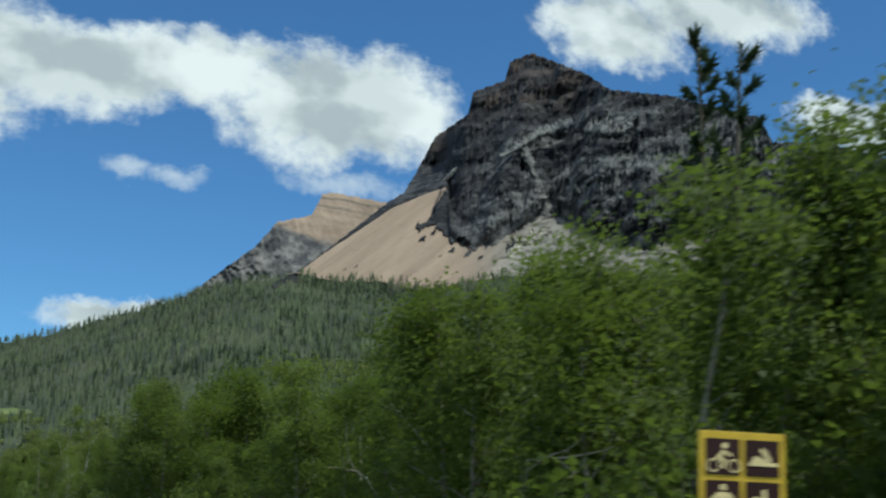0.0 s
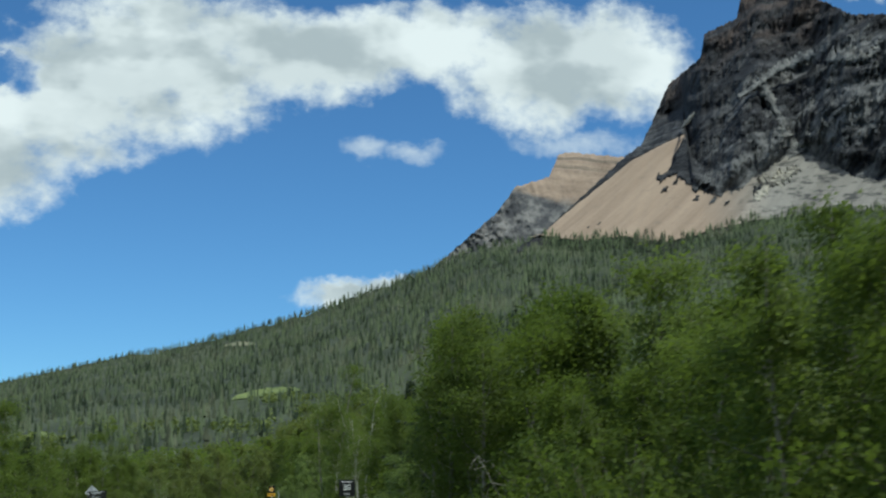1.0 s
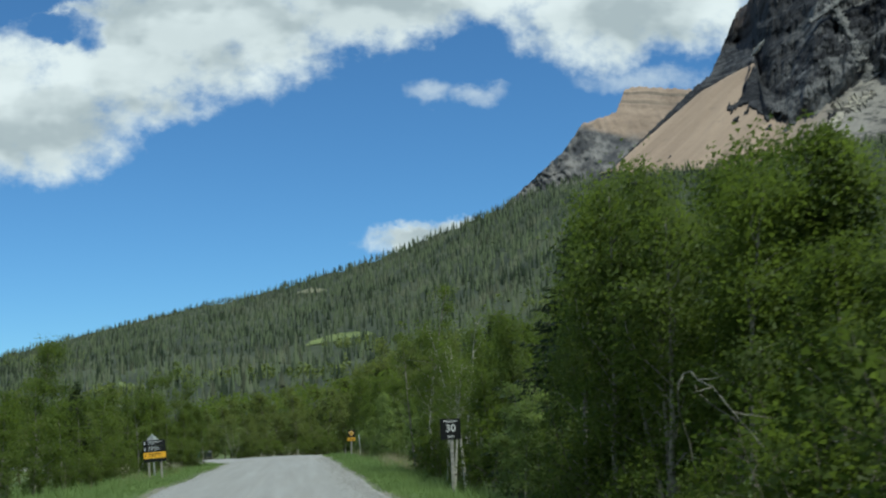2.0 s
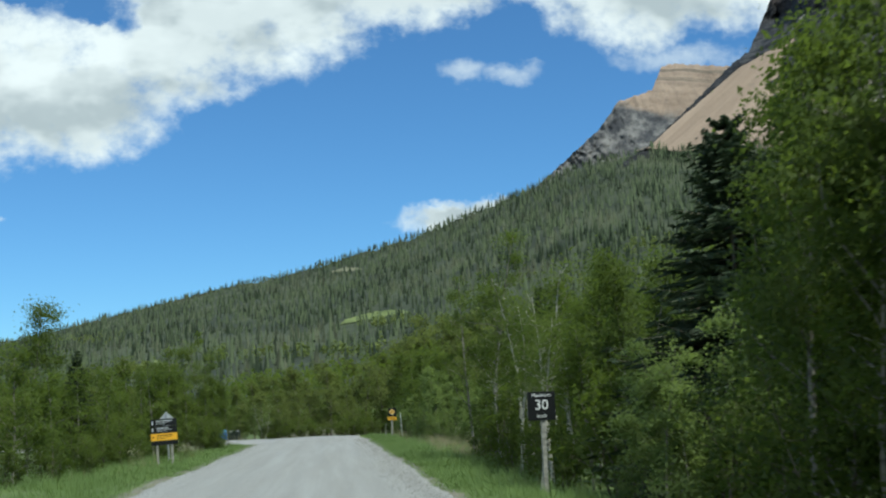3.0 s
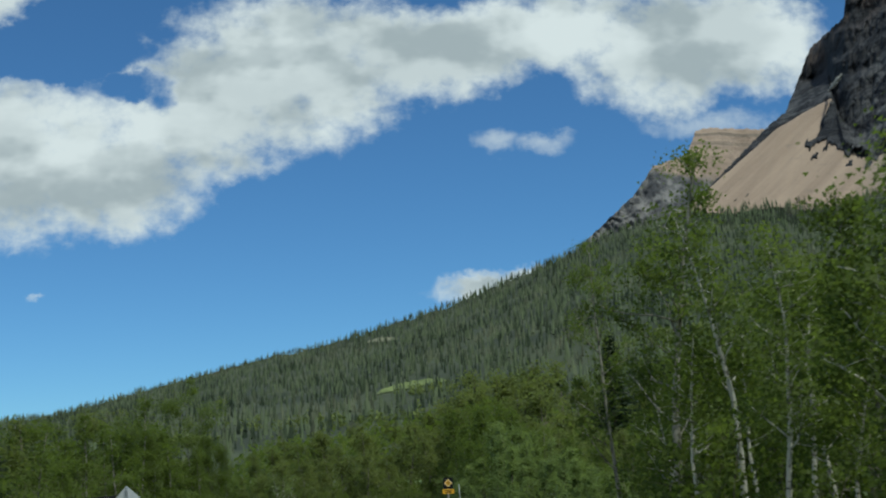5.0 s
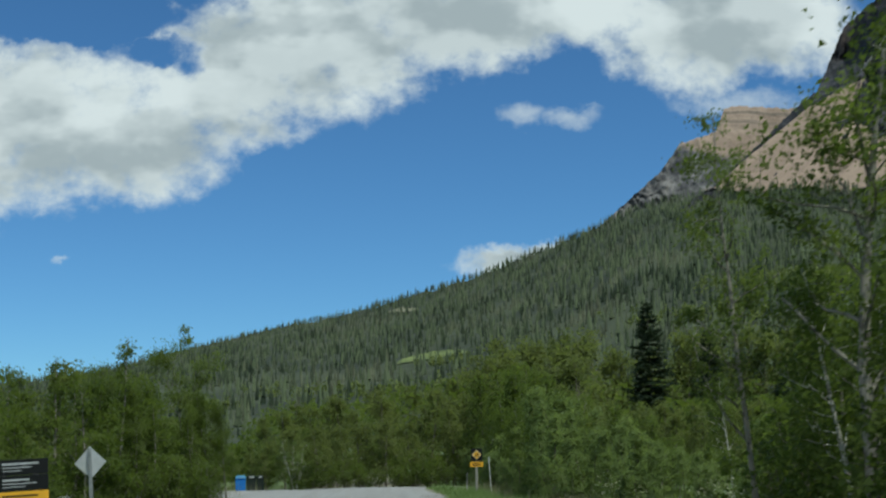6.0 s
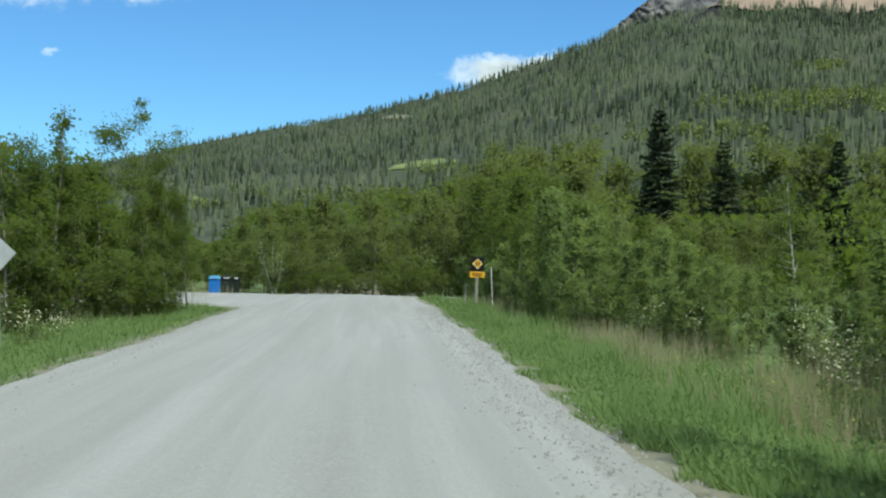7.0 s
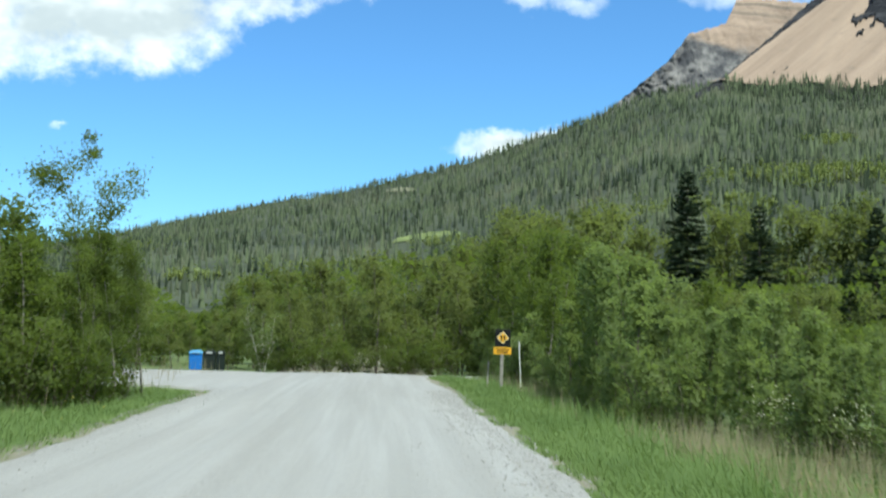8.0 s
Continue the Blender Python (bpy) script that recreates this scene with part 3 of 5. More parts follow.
rubble("gully_rubble", [(26.4, 14.1, 0.5), (26.05, 14.9, 0.24), (25.7, 15.9, 0.13), (25.15, 17.25, 0.16)], M_TALUS, "grey rubble in a steep gully")
rubble("ledge_rubble_1", [(24.05, 16.8, 0.05), (25.1, 17.4, 0.13), (25.8, 17.85, 0.15), (27.5, 18.35, 0.16)], M_TALUS, "pale grey rubble along a ledge", 0.9)
rubble("ledge_rubble_2", [(28.0, 18.0, 0.1), (28.7, 18.1, 0.26), (29.5, 17.9, 0.22), (30.3, 18.2, 0.1)], M_TALUS, "pale grey rubble patch below the summit", 0.9)
rubble("ledge_rubble_3", [(26.5, 14.4, 0.16), (27.3, 15.0, 0.12), (28.2, 15.7, 0.1), (29.0, 16.2, 0.08)], M_TALUS, "grey rubble along a rising ledge", 0.9)
rubble("ledge_rubble_4", [(21.4, 15.68, 0.03), (21.7, 16.0, 0.07), (22.0, 16.3, 0.03)], M_PALE, "pale streak of rubble on the dark wall")
for _k, (_a, _e, _w) in enumerate(((20.45, 12.98, 0.13), (20.95, 13.25, 0.1), (21.85, 12.5, 0.12), (22.6, 12.35, 0.14), (23.2, 12.2, 0.1), (17.4, 11.6, 0.07), (16.9, 11.45, 0.05), (24.6, 12.75, 0.16))):
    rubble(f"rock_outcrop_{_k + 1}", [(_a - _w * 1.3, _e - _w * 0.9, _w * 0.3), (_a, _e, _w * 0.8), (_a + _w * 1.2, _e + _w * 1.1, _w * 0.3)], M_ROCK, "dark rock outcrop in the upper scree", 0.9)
rubble("pale_outcrop", [(24.5, 12.25, 0.14), (25.0, 12.85, 0.26), (25.7, 13.2, 0.3), (26.5, 13.45, 0.14)], M_PALE, "cream coloured broken rock above the scree", 1.0)


far_crest = curve([(8.0, 8.6), (10.2, 10.25), (11.55, 11.35), (12.85, 12.4), (13.7, 13.5), (15.3, 13.9), (15.75, 14.85), (16.2, 15.0), (18.7, 14.65), (21, 14.2), (24, 12)])


def build_far_peak():
    az = np.linspace(8.2, 23.5, 260)
    X, Y, Z = [], [], []
    top = far_crest(az) + 0.04 * np.sin(az * 14) * np.sin(az * 5.3)
    for s in np.linspace(0, 1, 80):
        e = 8.0 + (top - 8.0) * s
        d = np.array([0.5 * ridged(Vector((a * 0.8 + q * 0.4, q * 0.5, 14.0)), 3) + 0.5 * ridged(Vector((a * 2.6 + q * 0.9, q * 1.9 - a * 0.4, 11.0)), 5, 0.65) for a, q in zip(az, e)])
        st = np.array([noise.noise(Vector((a * 0.2, q * 3.4 + a * 0.5, 7.0))) for a, q in zip(az, e)])
        r = 2750 + 45 * (e - 8) - d * 26 * np.clip((15.5 - az) / 3, 0.12, 1) + st * 5
        x, y, z = polar(az, e, r, 20.0)
        X.append(x), Y.append(y), Z.append(z)
    for k in range(1, 8):
        q = r + 90 * k
        X.append(q * np.sin(np.radians(az))), Y.append(HUB + q * np.cos(np.radians(az))), Z.append(np.maximum(z - 40 * k, 150))
    return sheet("far_mountain", np.array(X), np.array(Y), np.array(Z), M_FAR, smooth=False)


tagged(build_far_peak(), "distant banded tan and grey limestone summit", "mountain", kind="structure")


# ---------------------------------------------------------------- the gravel road
def road_left(y):
    """Left edge of the gravel: it swings out to a side road before the woods."""
    return np.where(y < 106, -4.62 + 0.08 * np.sin(y * 0.37) + 0.05 * np.sin(y * 1.9), -4.62 - np.clip(y - 106, 0, 30) ** 1.7 * 0.55 * (y > 106))


def road_right(y):
    return 2.4 + 0.06 * np.sin(y * 0.29 + 1) + 0.035 * np.sin(y * 2.3) + 0.02 * np.sin(y * 6.1) + np.clip(y - 122, 0, 40) ** 2 * 0.3


def build_road():
    ys = np.concatenate([np.arange(-40, 104, 0.5), np.arange(104, 128.01, 0.4)])
    s = np.linspace(0, 1, 57)
    L, R = np.maximum(road_left(ys), -34), np.minimum(road_right(ys), 24)
    X = L[:, None] + (R - L)[:, None] * s[None]
    Y = np.repeat(ys[:, None], len(s), 1)
    lane = X + 1.15
    Z = 0.05 - 0.006 * lane ** 2 * (np.abs(lane) < 4) - 0.03 * (np.abs(lane) >= 4)
    for c in (-2.6, -1.0, 0.35, 1.9):
        Z -= 0.018 * np.exp(-((X - c + 0.15 * np.sin(Y * 0.05)) / 0.28) ** 2)
    Z += 0.004 * np.sin(X * 5 + Y * 0.9) * np.sin(Y * 2.1 - X)
    edge = np.minimum(s, 1 - s)[None] * (R - L)[:, None]
    Z = np.where(edge < 0.05, -0.12, Z)
    Z -= np.clip(Y - 123, 0, 10) * 0.05
    return sheet("road", X, Y, Z, M_ROAD)


tagged(build_road(), "pale grey packed gravel road with worn wheel tracks", "road", kind="structure")


def build_stones():
    """Loose stones along the edges and between the tracks."""
    rng = np.random.default_rng(5)
    n = 14000
    y = rng.uniform(30, 108, n)
    which = rng.random(n)
    x = np.where(which < 0.62, road_right(y) + rng.normal(-0.5, 0.32, n), np.where(which < 0.75, road_left(y) + rng.normal(0.1, 0.3, n), rng.uniform(-4.3, 2.2, n)))
    x = np.clip(x, road_left(y) - 0.05, road_right(y) - 0.03)
    size = np.minimum(rng.gamma(2.0, 0.0045, n) + 0.006, 0.022)
    tetra = np.array([(1, 0, -0.3), (-0.4, 0.9, -0.3), (-0.6, -0.8, -0.3), (0.1, 0.1, 0.65), (0.5, -0.6, 0.3)])
    v = np.stack([x, y, np.full(n, 0.02)], 1)[:, None] + tetra[None] * size[:, None, None] * rng.uniform(0.6, 1.3, (n, 5, 3))
    f = np.array([(0, 1, 3), (1, 2, 3), (2, 4, 3), (4, 0, 3), (2, 0, 4)])[None] + (np.arange(n) * 5)[:, None, None]
    return tagged(soup("loose_gravel", v.reshape(-1, 3), f.reshape(-1, 3), M_STONE), "loose grey stones along the gravel edge", "gravel", kind="stuff")


build_stones()


# ---------------------------------------------------------------- woods on the hillside
def build_hill_woods():
    rng = np.random.default_rng(11)
    n = 33000
    a = rng.uniform(-34, 44, n)
    t = rng.random(n) ** 0.62
    r = 260 + (ridge_far(a) + 5 - 260) * t
    x, y = r * np.sin(np.radians(a)), HUB + r * np.cos(np.radians(a))
    patchy = np.array([noise.noise(Vector((p * 0.006, q * 0.006, 0.0))) + 0.5 * noise.noise(Vector((p * 0.02, q * 0.02, 3.0))) for p, q in zip(x, y)])
    e = np.degrees(np.arctan2(land(x, y), r))
    meadow = (np.abs(a - 2.15) < 1.65) & (np.abs(e - 4.42 - (a - 2.15) * 0.13 - 0.1 * patchy) < 0.17)
    bare = (np.abs(a - 0.9) < 0.8) & (np.abs(e - 6.53) < 0.08)
    glade = (np.abs(a + 7.75) < 0.72) & (np.abs(e - 2.58 - 0.1 * patchy) < 0.2)
    keep = ~meadow & ~glade & ~bare & (r > 330 + 80 * patchy)
    x, y, r, a = x[keep], y[keep], r[keep], a[keep]
    # stragglers on the foot of the scree
    m = 5200
    sa = rng.uniform(14.8, 40, m)
    se = ridge_top(sa) - 0.75 + rng.gamma(2.2, 0.28, m)
    want = np.array([noise.noise(Vector((q * 1.3, 2.0, 0))) + 0.4 * noise.noise(Vector((q * 4.0, 5.0, 0))) for q in sa]) * 0.5 + 0.02 > (se - ridge_top(sa)) * 1.3
    sa, se = sa[want], se[want]
    sx, sy, sz = polar(sa, se, reach(sa, se) - 4)
    x, y, r = np.concatenate([x, sx]), np.concatenate([y, sy]), np.concatenate([r, reach(sa, se)])
    n = len(x)
    h = np.clip(rng.gamma(7.0, 1.12, n) * np.clip(0.85 + (r - 500) / 4500, 0.8, 1.15), 4.0, 14)
    h *= np.where((x / (y - HUB) > 0.2) & (r > 1150), 0.82, 1.0)     # stunted under the scree
    wide = h * rng.uniform(0.10, 0.17, n)
    z0 = np.concatenate([land(x[:n - len(sz)], y[:n - len(sz)]) - 0.3, sz - 1.5])
    sides, rings = 3, ((0.05, 1.0), (0.44, 0.42), (0.40, 0.74))
    turn = rng.uniform(0, 6.28, n)[:, None] + np.arange(sides)[None] * 2 * np.pi / sides
    V = []
    for up, w in rings:
        rad = (wide * w)[:, None] * rng.uniform(0.6, 1.3, (n, sides))
        V.append(np.stack([x[:, None] + np.cos(turn) * rad, y[:, None] + np.sin(turn) * rad, (z0 + h * up)[:, None] + rng.uniform(-0.07, 0.07, (n, sides)) * h[:, None]], -1))
    V.append(np.stack([x, y, z0 + h], -1)[:, None])
    V = np.concatenate(V, 1)
    per, F = V.shape[1], []
    for k in range(sides):
        q = (k + 1) % sides
        for lo, hi in ((0, sides), (sides, 2 * sides)):
            F += [(lo + k, lo + q, hi + q), (lo + k, hi + q, hi + k)]
        F.append((2 * sides + k, 2 * sides + q, 3 * sides))
    V, F = V.reshape(-1, 3), (np.array(F)[None] + (np.arange(n) * per)[:, None, None]).reshape(-1, 3)
    soupy = soup("hillside_conifers", V, F, M_FAR_NEEDLE)
    me = soupy.data                                        # boughs hang outwards all round: shade them by the crown's shape
    out = np.zeros((n, per, 3))
    out[:, :3 * sides, 0], out[:, :3 * sides, 1] = np.tile(np.cos(turn), (1, 3)), np.tile(np.sin(turn), (1, 3))
    out[..., 2] = 0.75
    me.polygons.foreach_set("use_smooth", np.ones(len(F), bool))
    me.update()
    me.normals_split_custom_set_from_vertices(out.reshape(-1, 3).tolist())
    return tagged(soupy, "dense dark conifer woods on the hillside", "forest", kind="stuff")


build_hill_woods()


def build_hill_aspens():
    """Yellow-green clumps of leafy trees among the conifers."""
    rng = np.random.default_rng(17)
    cs = []
    for a0, e0, da, de, n in ((19.6, 8.55, 0.9, 0.12, 45), (-7.8, 2.2, 1.0, 0.1, 30), (18.5, 6.9, 3.4, 0.4, 130), (24, 7.5, 2.5, 0.5, 120), (19.5, 7.1, 2.6, 0.2, 220), (2.6, 3.95, 1.5, 0.06, 30), (-11.6, 3.7, 2.2, 0.22, 130),
                              (6.6, 4.0, 1.5, 0.1, 30), (14, 5.6, 3.5, 0.3, 60), (-1.5, 2.7, 5, 0.25, 50)):
        for _ in range(n):
            a, e = rng.normal(a0, da * 0.6), rng.normal(e0, de * 0.6)
            lo, hi = 250.0, float(ridge_far(a))
            for _ in range(18):
                mid = (lo + hi) / 2
                q = (mid * math.sin(radians(a)), HUB + mid * math.cos(radians(a)))
                if float(land(*q)) - EYE < mid * math.tan(radians(e)):
                    lo = mid
                else:
                    hi = mid
            h = rng.uniform(4.0, 7)
            for _ in range(34):
                d = rng.normal(size=3) * (0.22 * h, 0.22 * h, 0.25 * h)
                cs.append((q[0] + d[0], q[1] + d[1], float(land(*q)) + h * 0.55 + d[2]))
    v, f = leaf_quads(np.array(cs), 1.5, rng, narrow=0.8)
    return tagged(soup("hillside_aspens", v, f, M_FAR_LEAF), "bright yellow-green aspen clumps on the hillside", "forest", kind="stuff")


build_hill_aspens()


def clearing(name, a0, a1, e0, e1, tilt, mat, label):
    """An open strip in the hillside woods, a little above the ground sheet."""
    az = np.linspace(a0, a1, 26)
    rows = []
    for s in np.linspace(0, 1, 6):
        out = []
        for a in az:
            f = (a - a0) / (a1 - a0)
            bulge = math.sin(math.pi * f) ** 0.5
            e = e0 + tilt * f + (e1 - e0) * s * bulge * (0.8 + 0.35 * noise.noise(Vector((a * 3, s, 0))))
            lo, hi = 250.0, float(ridge_far(a))
            for _ in range(16):
                mid = (lo + hi) / 2
                q = (mid * math.sin(radians(a)), HUB + mid * math.cos(radians(a)))
                lo, hi = (mid, hi) if float(land(*q)) - EYE < mid * math.tan(radians(e)) else (lo, mid)
            out.append((*q, float(land(*q)) + 0.9))
        rows.append(out)
    g = np.array(rows)
    return tagged(sheet(name, g[..., 0], g[..., 1], g[..., 2], mat), label, "clearing", kind="structure")


clearing("clearing_1", 0.55, 3.75, 4.03, 4.42, 0.42, M_CLEARING, "bright green grassy clearing in the woods")
clearing("clearing_3", -8.5, -7.0, 2.25, 2.72, 0.05, M_CLEARING, "small bright grassy glade low on the hillside")
clearing("clearing_2", 0.15, 1.65, 6.4, 6.62, 0.1, M_BARE, "pale dry opening high on the ridge")


# ---------------------------------------------------------------- trees and shrubs
def limb(start, direction, length, bend, rng, n=5):
    pts, p, d = [tuple(start)], Vector(start), Vector(direction).normalized()
    for _ in range(n - 1):
        d = (d + Vector(rng.normal(size=3)) * bend + Vector((0, 0, 0.06))).normalized()
        p = p + d * (length / (n - 1))
        pts.append(tuple(p))
    return pts


def make_leafy(name, h, seed, leaves, leaf, stems, crown_from, spread_out, mats, label, category, group, lean=0.05, rise=(0.25, 0.95), clump=1.0, up=0.35, bare_twigs=True, even=2.4, taper=0.72):
    """A broadleaf tree or shrub: stems, limbs and a crown of single leaves gathered on the twigs."""
    rng = np.random.default_rng(seed)
    root = thing(name, Matrix(), label, category, group)
    wood, tips, weight = Sticks(), [], []
    for s in range(stems):
        off = Vector((rng.normal(0, 0.18), rng.normal(0, 0.18), -0.15)) if stems > 1 else Vector((0, 0, -0.15))
        lead = Vector((rng.normal(0, lean + 0.16 * (stems > 1)), rng.normal(0, lean + 0.16 * (stems > 1)), 1))
        hh = h * (1.0 if s == 0 else rng.uniform(0.55, 0.95))
        trunk = limb(off, lead, hh, 0.05, rng, 9)
        r0 = 0.011 * h if stems == 1 else 0.006 * h
        wood.add(trunk, [r0 * (1 - 0.86 * i / 8) for i in range(9)], 6)
        count = max(5, int((16 if stems == 1 else 9) * hh / h))
        for k in range(count):
            t = crown_from + (0.97 - crown_from) * (k + rng.random()) / count
            i = min(int(t * 8), 7)
            base = Vector(trunk[i]).lerp(Vector(trunk[i + 1]), t * 8 - i)
            ang = rng.uniform(0, 6.283)
            reach_out = spread_out * hh * (1.0 - taper * max(0, (t - 0.3) / 0.7)) * rng.uniform(0.55, 1.15)
            tw = limb(base, (math.cos(ang), math.sin(ang), rng.uniform(*rise)), reach_out, 0.2, rng, 5)
            wood.add(tw, [r0 * 0.36 * (1 - t * 0.6) * (1 - 0.8 * j / 4) + 0.003 for j in range(5)], 4)
            for j in (2, 3, 4):
                tips.append(tw[j])
                weight.append(0.5 + 0.4 * j)
            for _ in range(2 if stems == 1 else 1):
                q = limb(tw[rng.integers(1, 4)], (rng.normal(), rng.normal(), rng.uniform(0.1, 0.9)), reach_out * 0.5, 0.2, rng, 3)
                if bare_twigs:
                    wood.add(q, [0.006, 0.004, 0.002], 3)
                tips += [q[1], q[2]]
                weight += [0.9, 1.2]
        tips.append(trunk[-1])
        weight.append(1.0)
    tips, weight = np.array(tips), np.array(weight) * rng.gamma(even, 1.0, len(weight))
    pick = rng.choice(len(tips), leaves, p=weight / weight.sum())
    cloud = rng.normal(size=(leaves, 3)) * np.array((1, 1, 0.8)) * (clump * 0.052 * h ** 0.75 * rng.uniform(0.6, 1.55, len(tips)))[pick][:, None]
    v, f = leaf_tris(tips[pick] + cloud, leaf, rng)
    v[:, 2] = np.maximum(v[:, 2], 0.05)
    soup("trunk", wood.v, wood.f, mats[0], root, smooth=True)
    crown_normals(soup("crown", v, f, mats[1], root), np.array((0, 0, h * (0.3 + 0.35 * crown_from))), np.array((spread_out * h, spread_out * h, h * 0.55)), rng, up)
    return root


def make_spruce(name, h, seed, label, group, dense=1.0, wide=0.17):
    """A conifer: straight tapered trunk with whorls of drooping boughs set with needle sprays."""
    rng = np.random.default_rng(seed)
    root = thing(name, Matrix(), label, "tree", group)
    wood, V = Sticks(), []
    trunk = [(0, 0, h * i / 8 - 0.15) for i in range(9)]
    wood.add(trunk, [0.013 * h * (1 - 0.93 * i / 8) for i in range(9)], 7)
    z = 0.07 * h
    while z < 0.985 * h:
        t = z / h
        L = wide * h * (1 - t) ** 0.85 * 1.25 + 0.12
        for _ in range(int((6 + rng.integers(0, 3)) * dense)):
            ang = rng.uniform(0, 6.283)
            l = L * rng.uniform(0.65, 1.15)
            out, tip = Vector((math.cos(ang), math.sin(ang), 0)), rng.uniform(-0.35, 0.1)
            bough = [tuple(Vector((0, 0, z)) + out * l * s + Vector((0, 0, l * (tip * s + 0.35 * s * s * (t > 0.75) + 0.12 * s * s)))) for s in (0, 0.35, 0.7, 1.0)]
            wood.add(bough, [0.016, 0.012, 0.008, 0.003], 3)
            side = Vector((-out.y, out.x, 0))
            for s in np.arange(0.2, 1.01, 0.11 if l > 0.6 else 0.2):
                p = Vector((0, 0, z)) + out * l * s + Vector((0, 0, l * (tip * s + 0.35 * s * s * (t > 0.75) + 0.12 * s * s)))
                for sg in (-1, 1):
                    q = (0.34 * l * (1.1 - s) + 0.1) * rng.uniform(0.7, 1.25)
                    e = p + side * sg * q + out * q * 0.7 + Vector((0, 0, rng.uniform(-0.45, 0.05) * q))
                    w = Vector((rng.normal(0, 0.03), rng.normal(0, 0.03), -0.05 - 0.03 * rng.random()))
                    V += [tuple(p + w), tuple(p - w), tuple(e)]
                    V += [tuple(p + out * 0.05), tuple(p - out * 0.06 + Vector((0, 0, -0.02))), tuple(e + w * 0.4)]
        z += h * 0.026 * rng.uniform(0.8, 1.25)
    soup("trunk", wood.v, wood.f, M_TWIG, root, smooth=True)
    soup("foliage", V, np.arange(len(V)).reshape(-1, 3), M_NEEDLE, root)
    return root


def make_pine(name, h, seed, label, group):
    """A pine of the open slopes: a bent trunk whose limbs sweep up, brushes of needles at their ends."""
    rng = np.random.default_rng(seed)
    root = thing(name, Matrix(), label, "tree", group)
    wood, V = Sticks(), []
    trunk = limb((0, 0, -0.15), (0.02, 0.0, 1), h, 0.025, rng, 9)
    wood.add(trunk, [0.012 * h * (1 - 0.9 * i / 8) for i in range(9)], 7)

    def brush(pts, fat):
        for a, b in zip(pts[:-1], pts[1:]):
            a, b = Vector(a), Vector(b)
            for s in np.arange(0, 1, 0.045):
                p = a.lerp(b, s)
                for _ in range(3):
                    e = p + Vector(rng.normal(size=3)) * fat * 0.7 + (b - a).normalized() * fat
                    w = Vector(rng.normal(size=3)) * 0.022
                    V.extend([tuple(p + w), tuple(p - w), tuple(e)])

    for k in range(34):
        t = 0.3 + 0.68 * (k + rng.random()) / 34
        i = min(int(t * 8), 7)
        base = Vector(trunk[i]).lerp(Vector(trunk[i + 1]), t * 8 - i)
        ang = rng.uniform(0, 6.283)
        l = (0.22 + 0.95 * (1 - t)) * rng.uniform(0.7, 1.25)
        tw = limb(base, (math.cos(ang), math.sin(ang), 0.35), l, 0.12, rng, 4)
        tw = [tuple(Vector(q) + Vector((0, 0, 0.5 * l * (j / 3) ** 2))) for j, q in enumerate(tw)]
        wood.add(tw, [0.022, 0.016, 0.011, 0.005], 4)
        brush(tw[1:], 0.12)
    brush(trunk[7:], 0.12)
    soup("trunk", wood.v, wood.f, M_TWIG, root, smooth=True)
    soup("foliage", V, np.arange(len(V)).reshape(-1, 3), M_NEEDLE, root)
    return root


ASPEN, SHRUB, SPRUCE = "roadside aspens", "roadside willow shrubs", "roadside spruces"
aspens = [make_leafy("aspen_tree", 6.0, 30 + i, 6800, 0.078, 1, (0.16, 0.3, 0.1, 0.22, 0.36)[i], (0.27, 0.24, 0.3, 0.22, 0.26)[i], (M_GREYBARK, M_LEAF),
                     "green aspen tree with pale slender trunk beside the road", "tree", ASPEN) for i in range(5)]
far_aspens = [make_leafy("aspen_tree", 6.0, 35 + i, 2500, 0.125, 1, (0.16, 0.1, 0.22)[i], (0.26, 0.29, 0.22)[i], (M_GREYBARK, M_LEAF),
                         "green aspen tree with slender trunk farther along the road", "tree", ASPEN, bare_twigs=False) for i in range(3)]
young = [make_leafy("young_aspen", 3.5, 80 + i, 2300, 0.085, (1, 2, 1, 2)[i], 0.04, (0.17, 0.18, 0.14, 0.16)[i], (M_TWIG, M_SHRUB),
                    "upright young aspen with fresh green leaves on the verge", "tree", "young aspens by the junction", 0.03, (0.9, 2.2), 0.7, 0.85, False) for i in range(4)]
# the paler willow leaf colour stands in for sunlight on these aspens
bright = [make_leafy("leafy_aspen", 3.5, 86 + i, 7500, 0.058, 2, 0.08, (0.3, 0.34)[i], (M_GREYBARK, M_SHRUB),
                     "bushy aspen in front of the spruce, leaves coloured bright as if sunlit", "tree", ASPEN, 0.05, (0.3, 1.2), 0.9, 0.7) for i in range(2)]
slender = [make_leafy("slender_aspen", 6.0, 75 + i, 1700, 0.085, 1, 0.12, 0.13, (M_GREYBARK, M_LEAF),
                      "slender aspen shoot standing above the thicket", "tree", "sparse aspens", 0.03, (0.7, 1.7), 0.55) for i in range(2)]
sparse = [make_leafy("bare_aspen", 7.0, 50 + i, (2300, 1900, 2700)[i], 0.085, 1, (0.5, 0.45, 0.4)[i], (0.2, 0.24, 0.22)[i], (M_BARK, M_LEAF),
                     "thin aspen with bare pale trunk and sparse leaves", "tree", "sparse aspens", 0.08) for i in range(3)]
tall = [make_leafy("tall_aspen", 7.5, 55 + i, 5200, 0.06, 1, 0.30, 0.25, (M_GREYBARK, M_LEAF),
                   "tall pale-trunked aspen with leaves in open clusters", "tree", "sparse aspens", 0.03, (0.3, 1.1), 0.5, even=1.6) for i in range(2)]
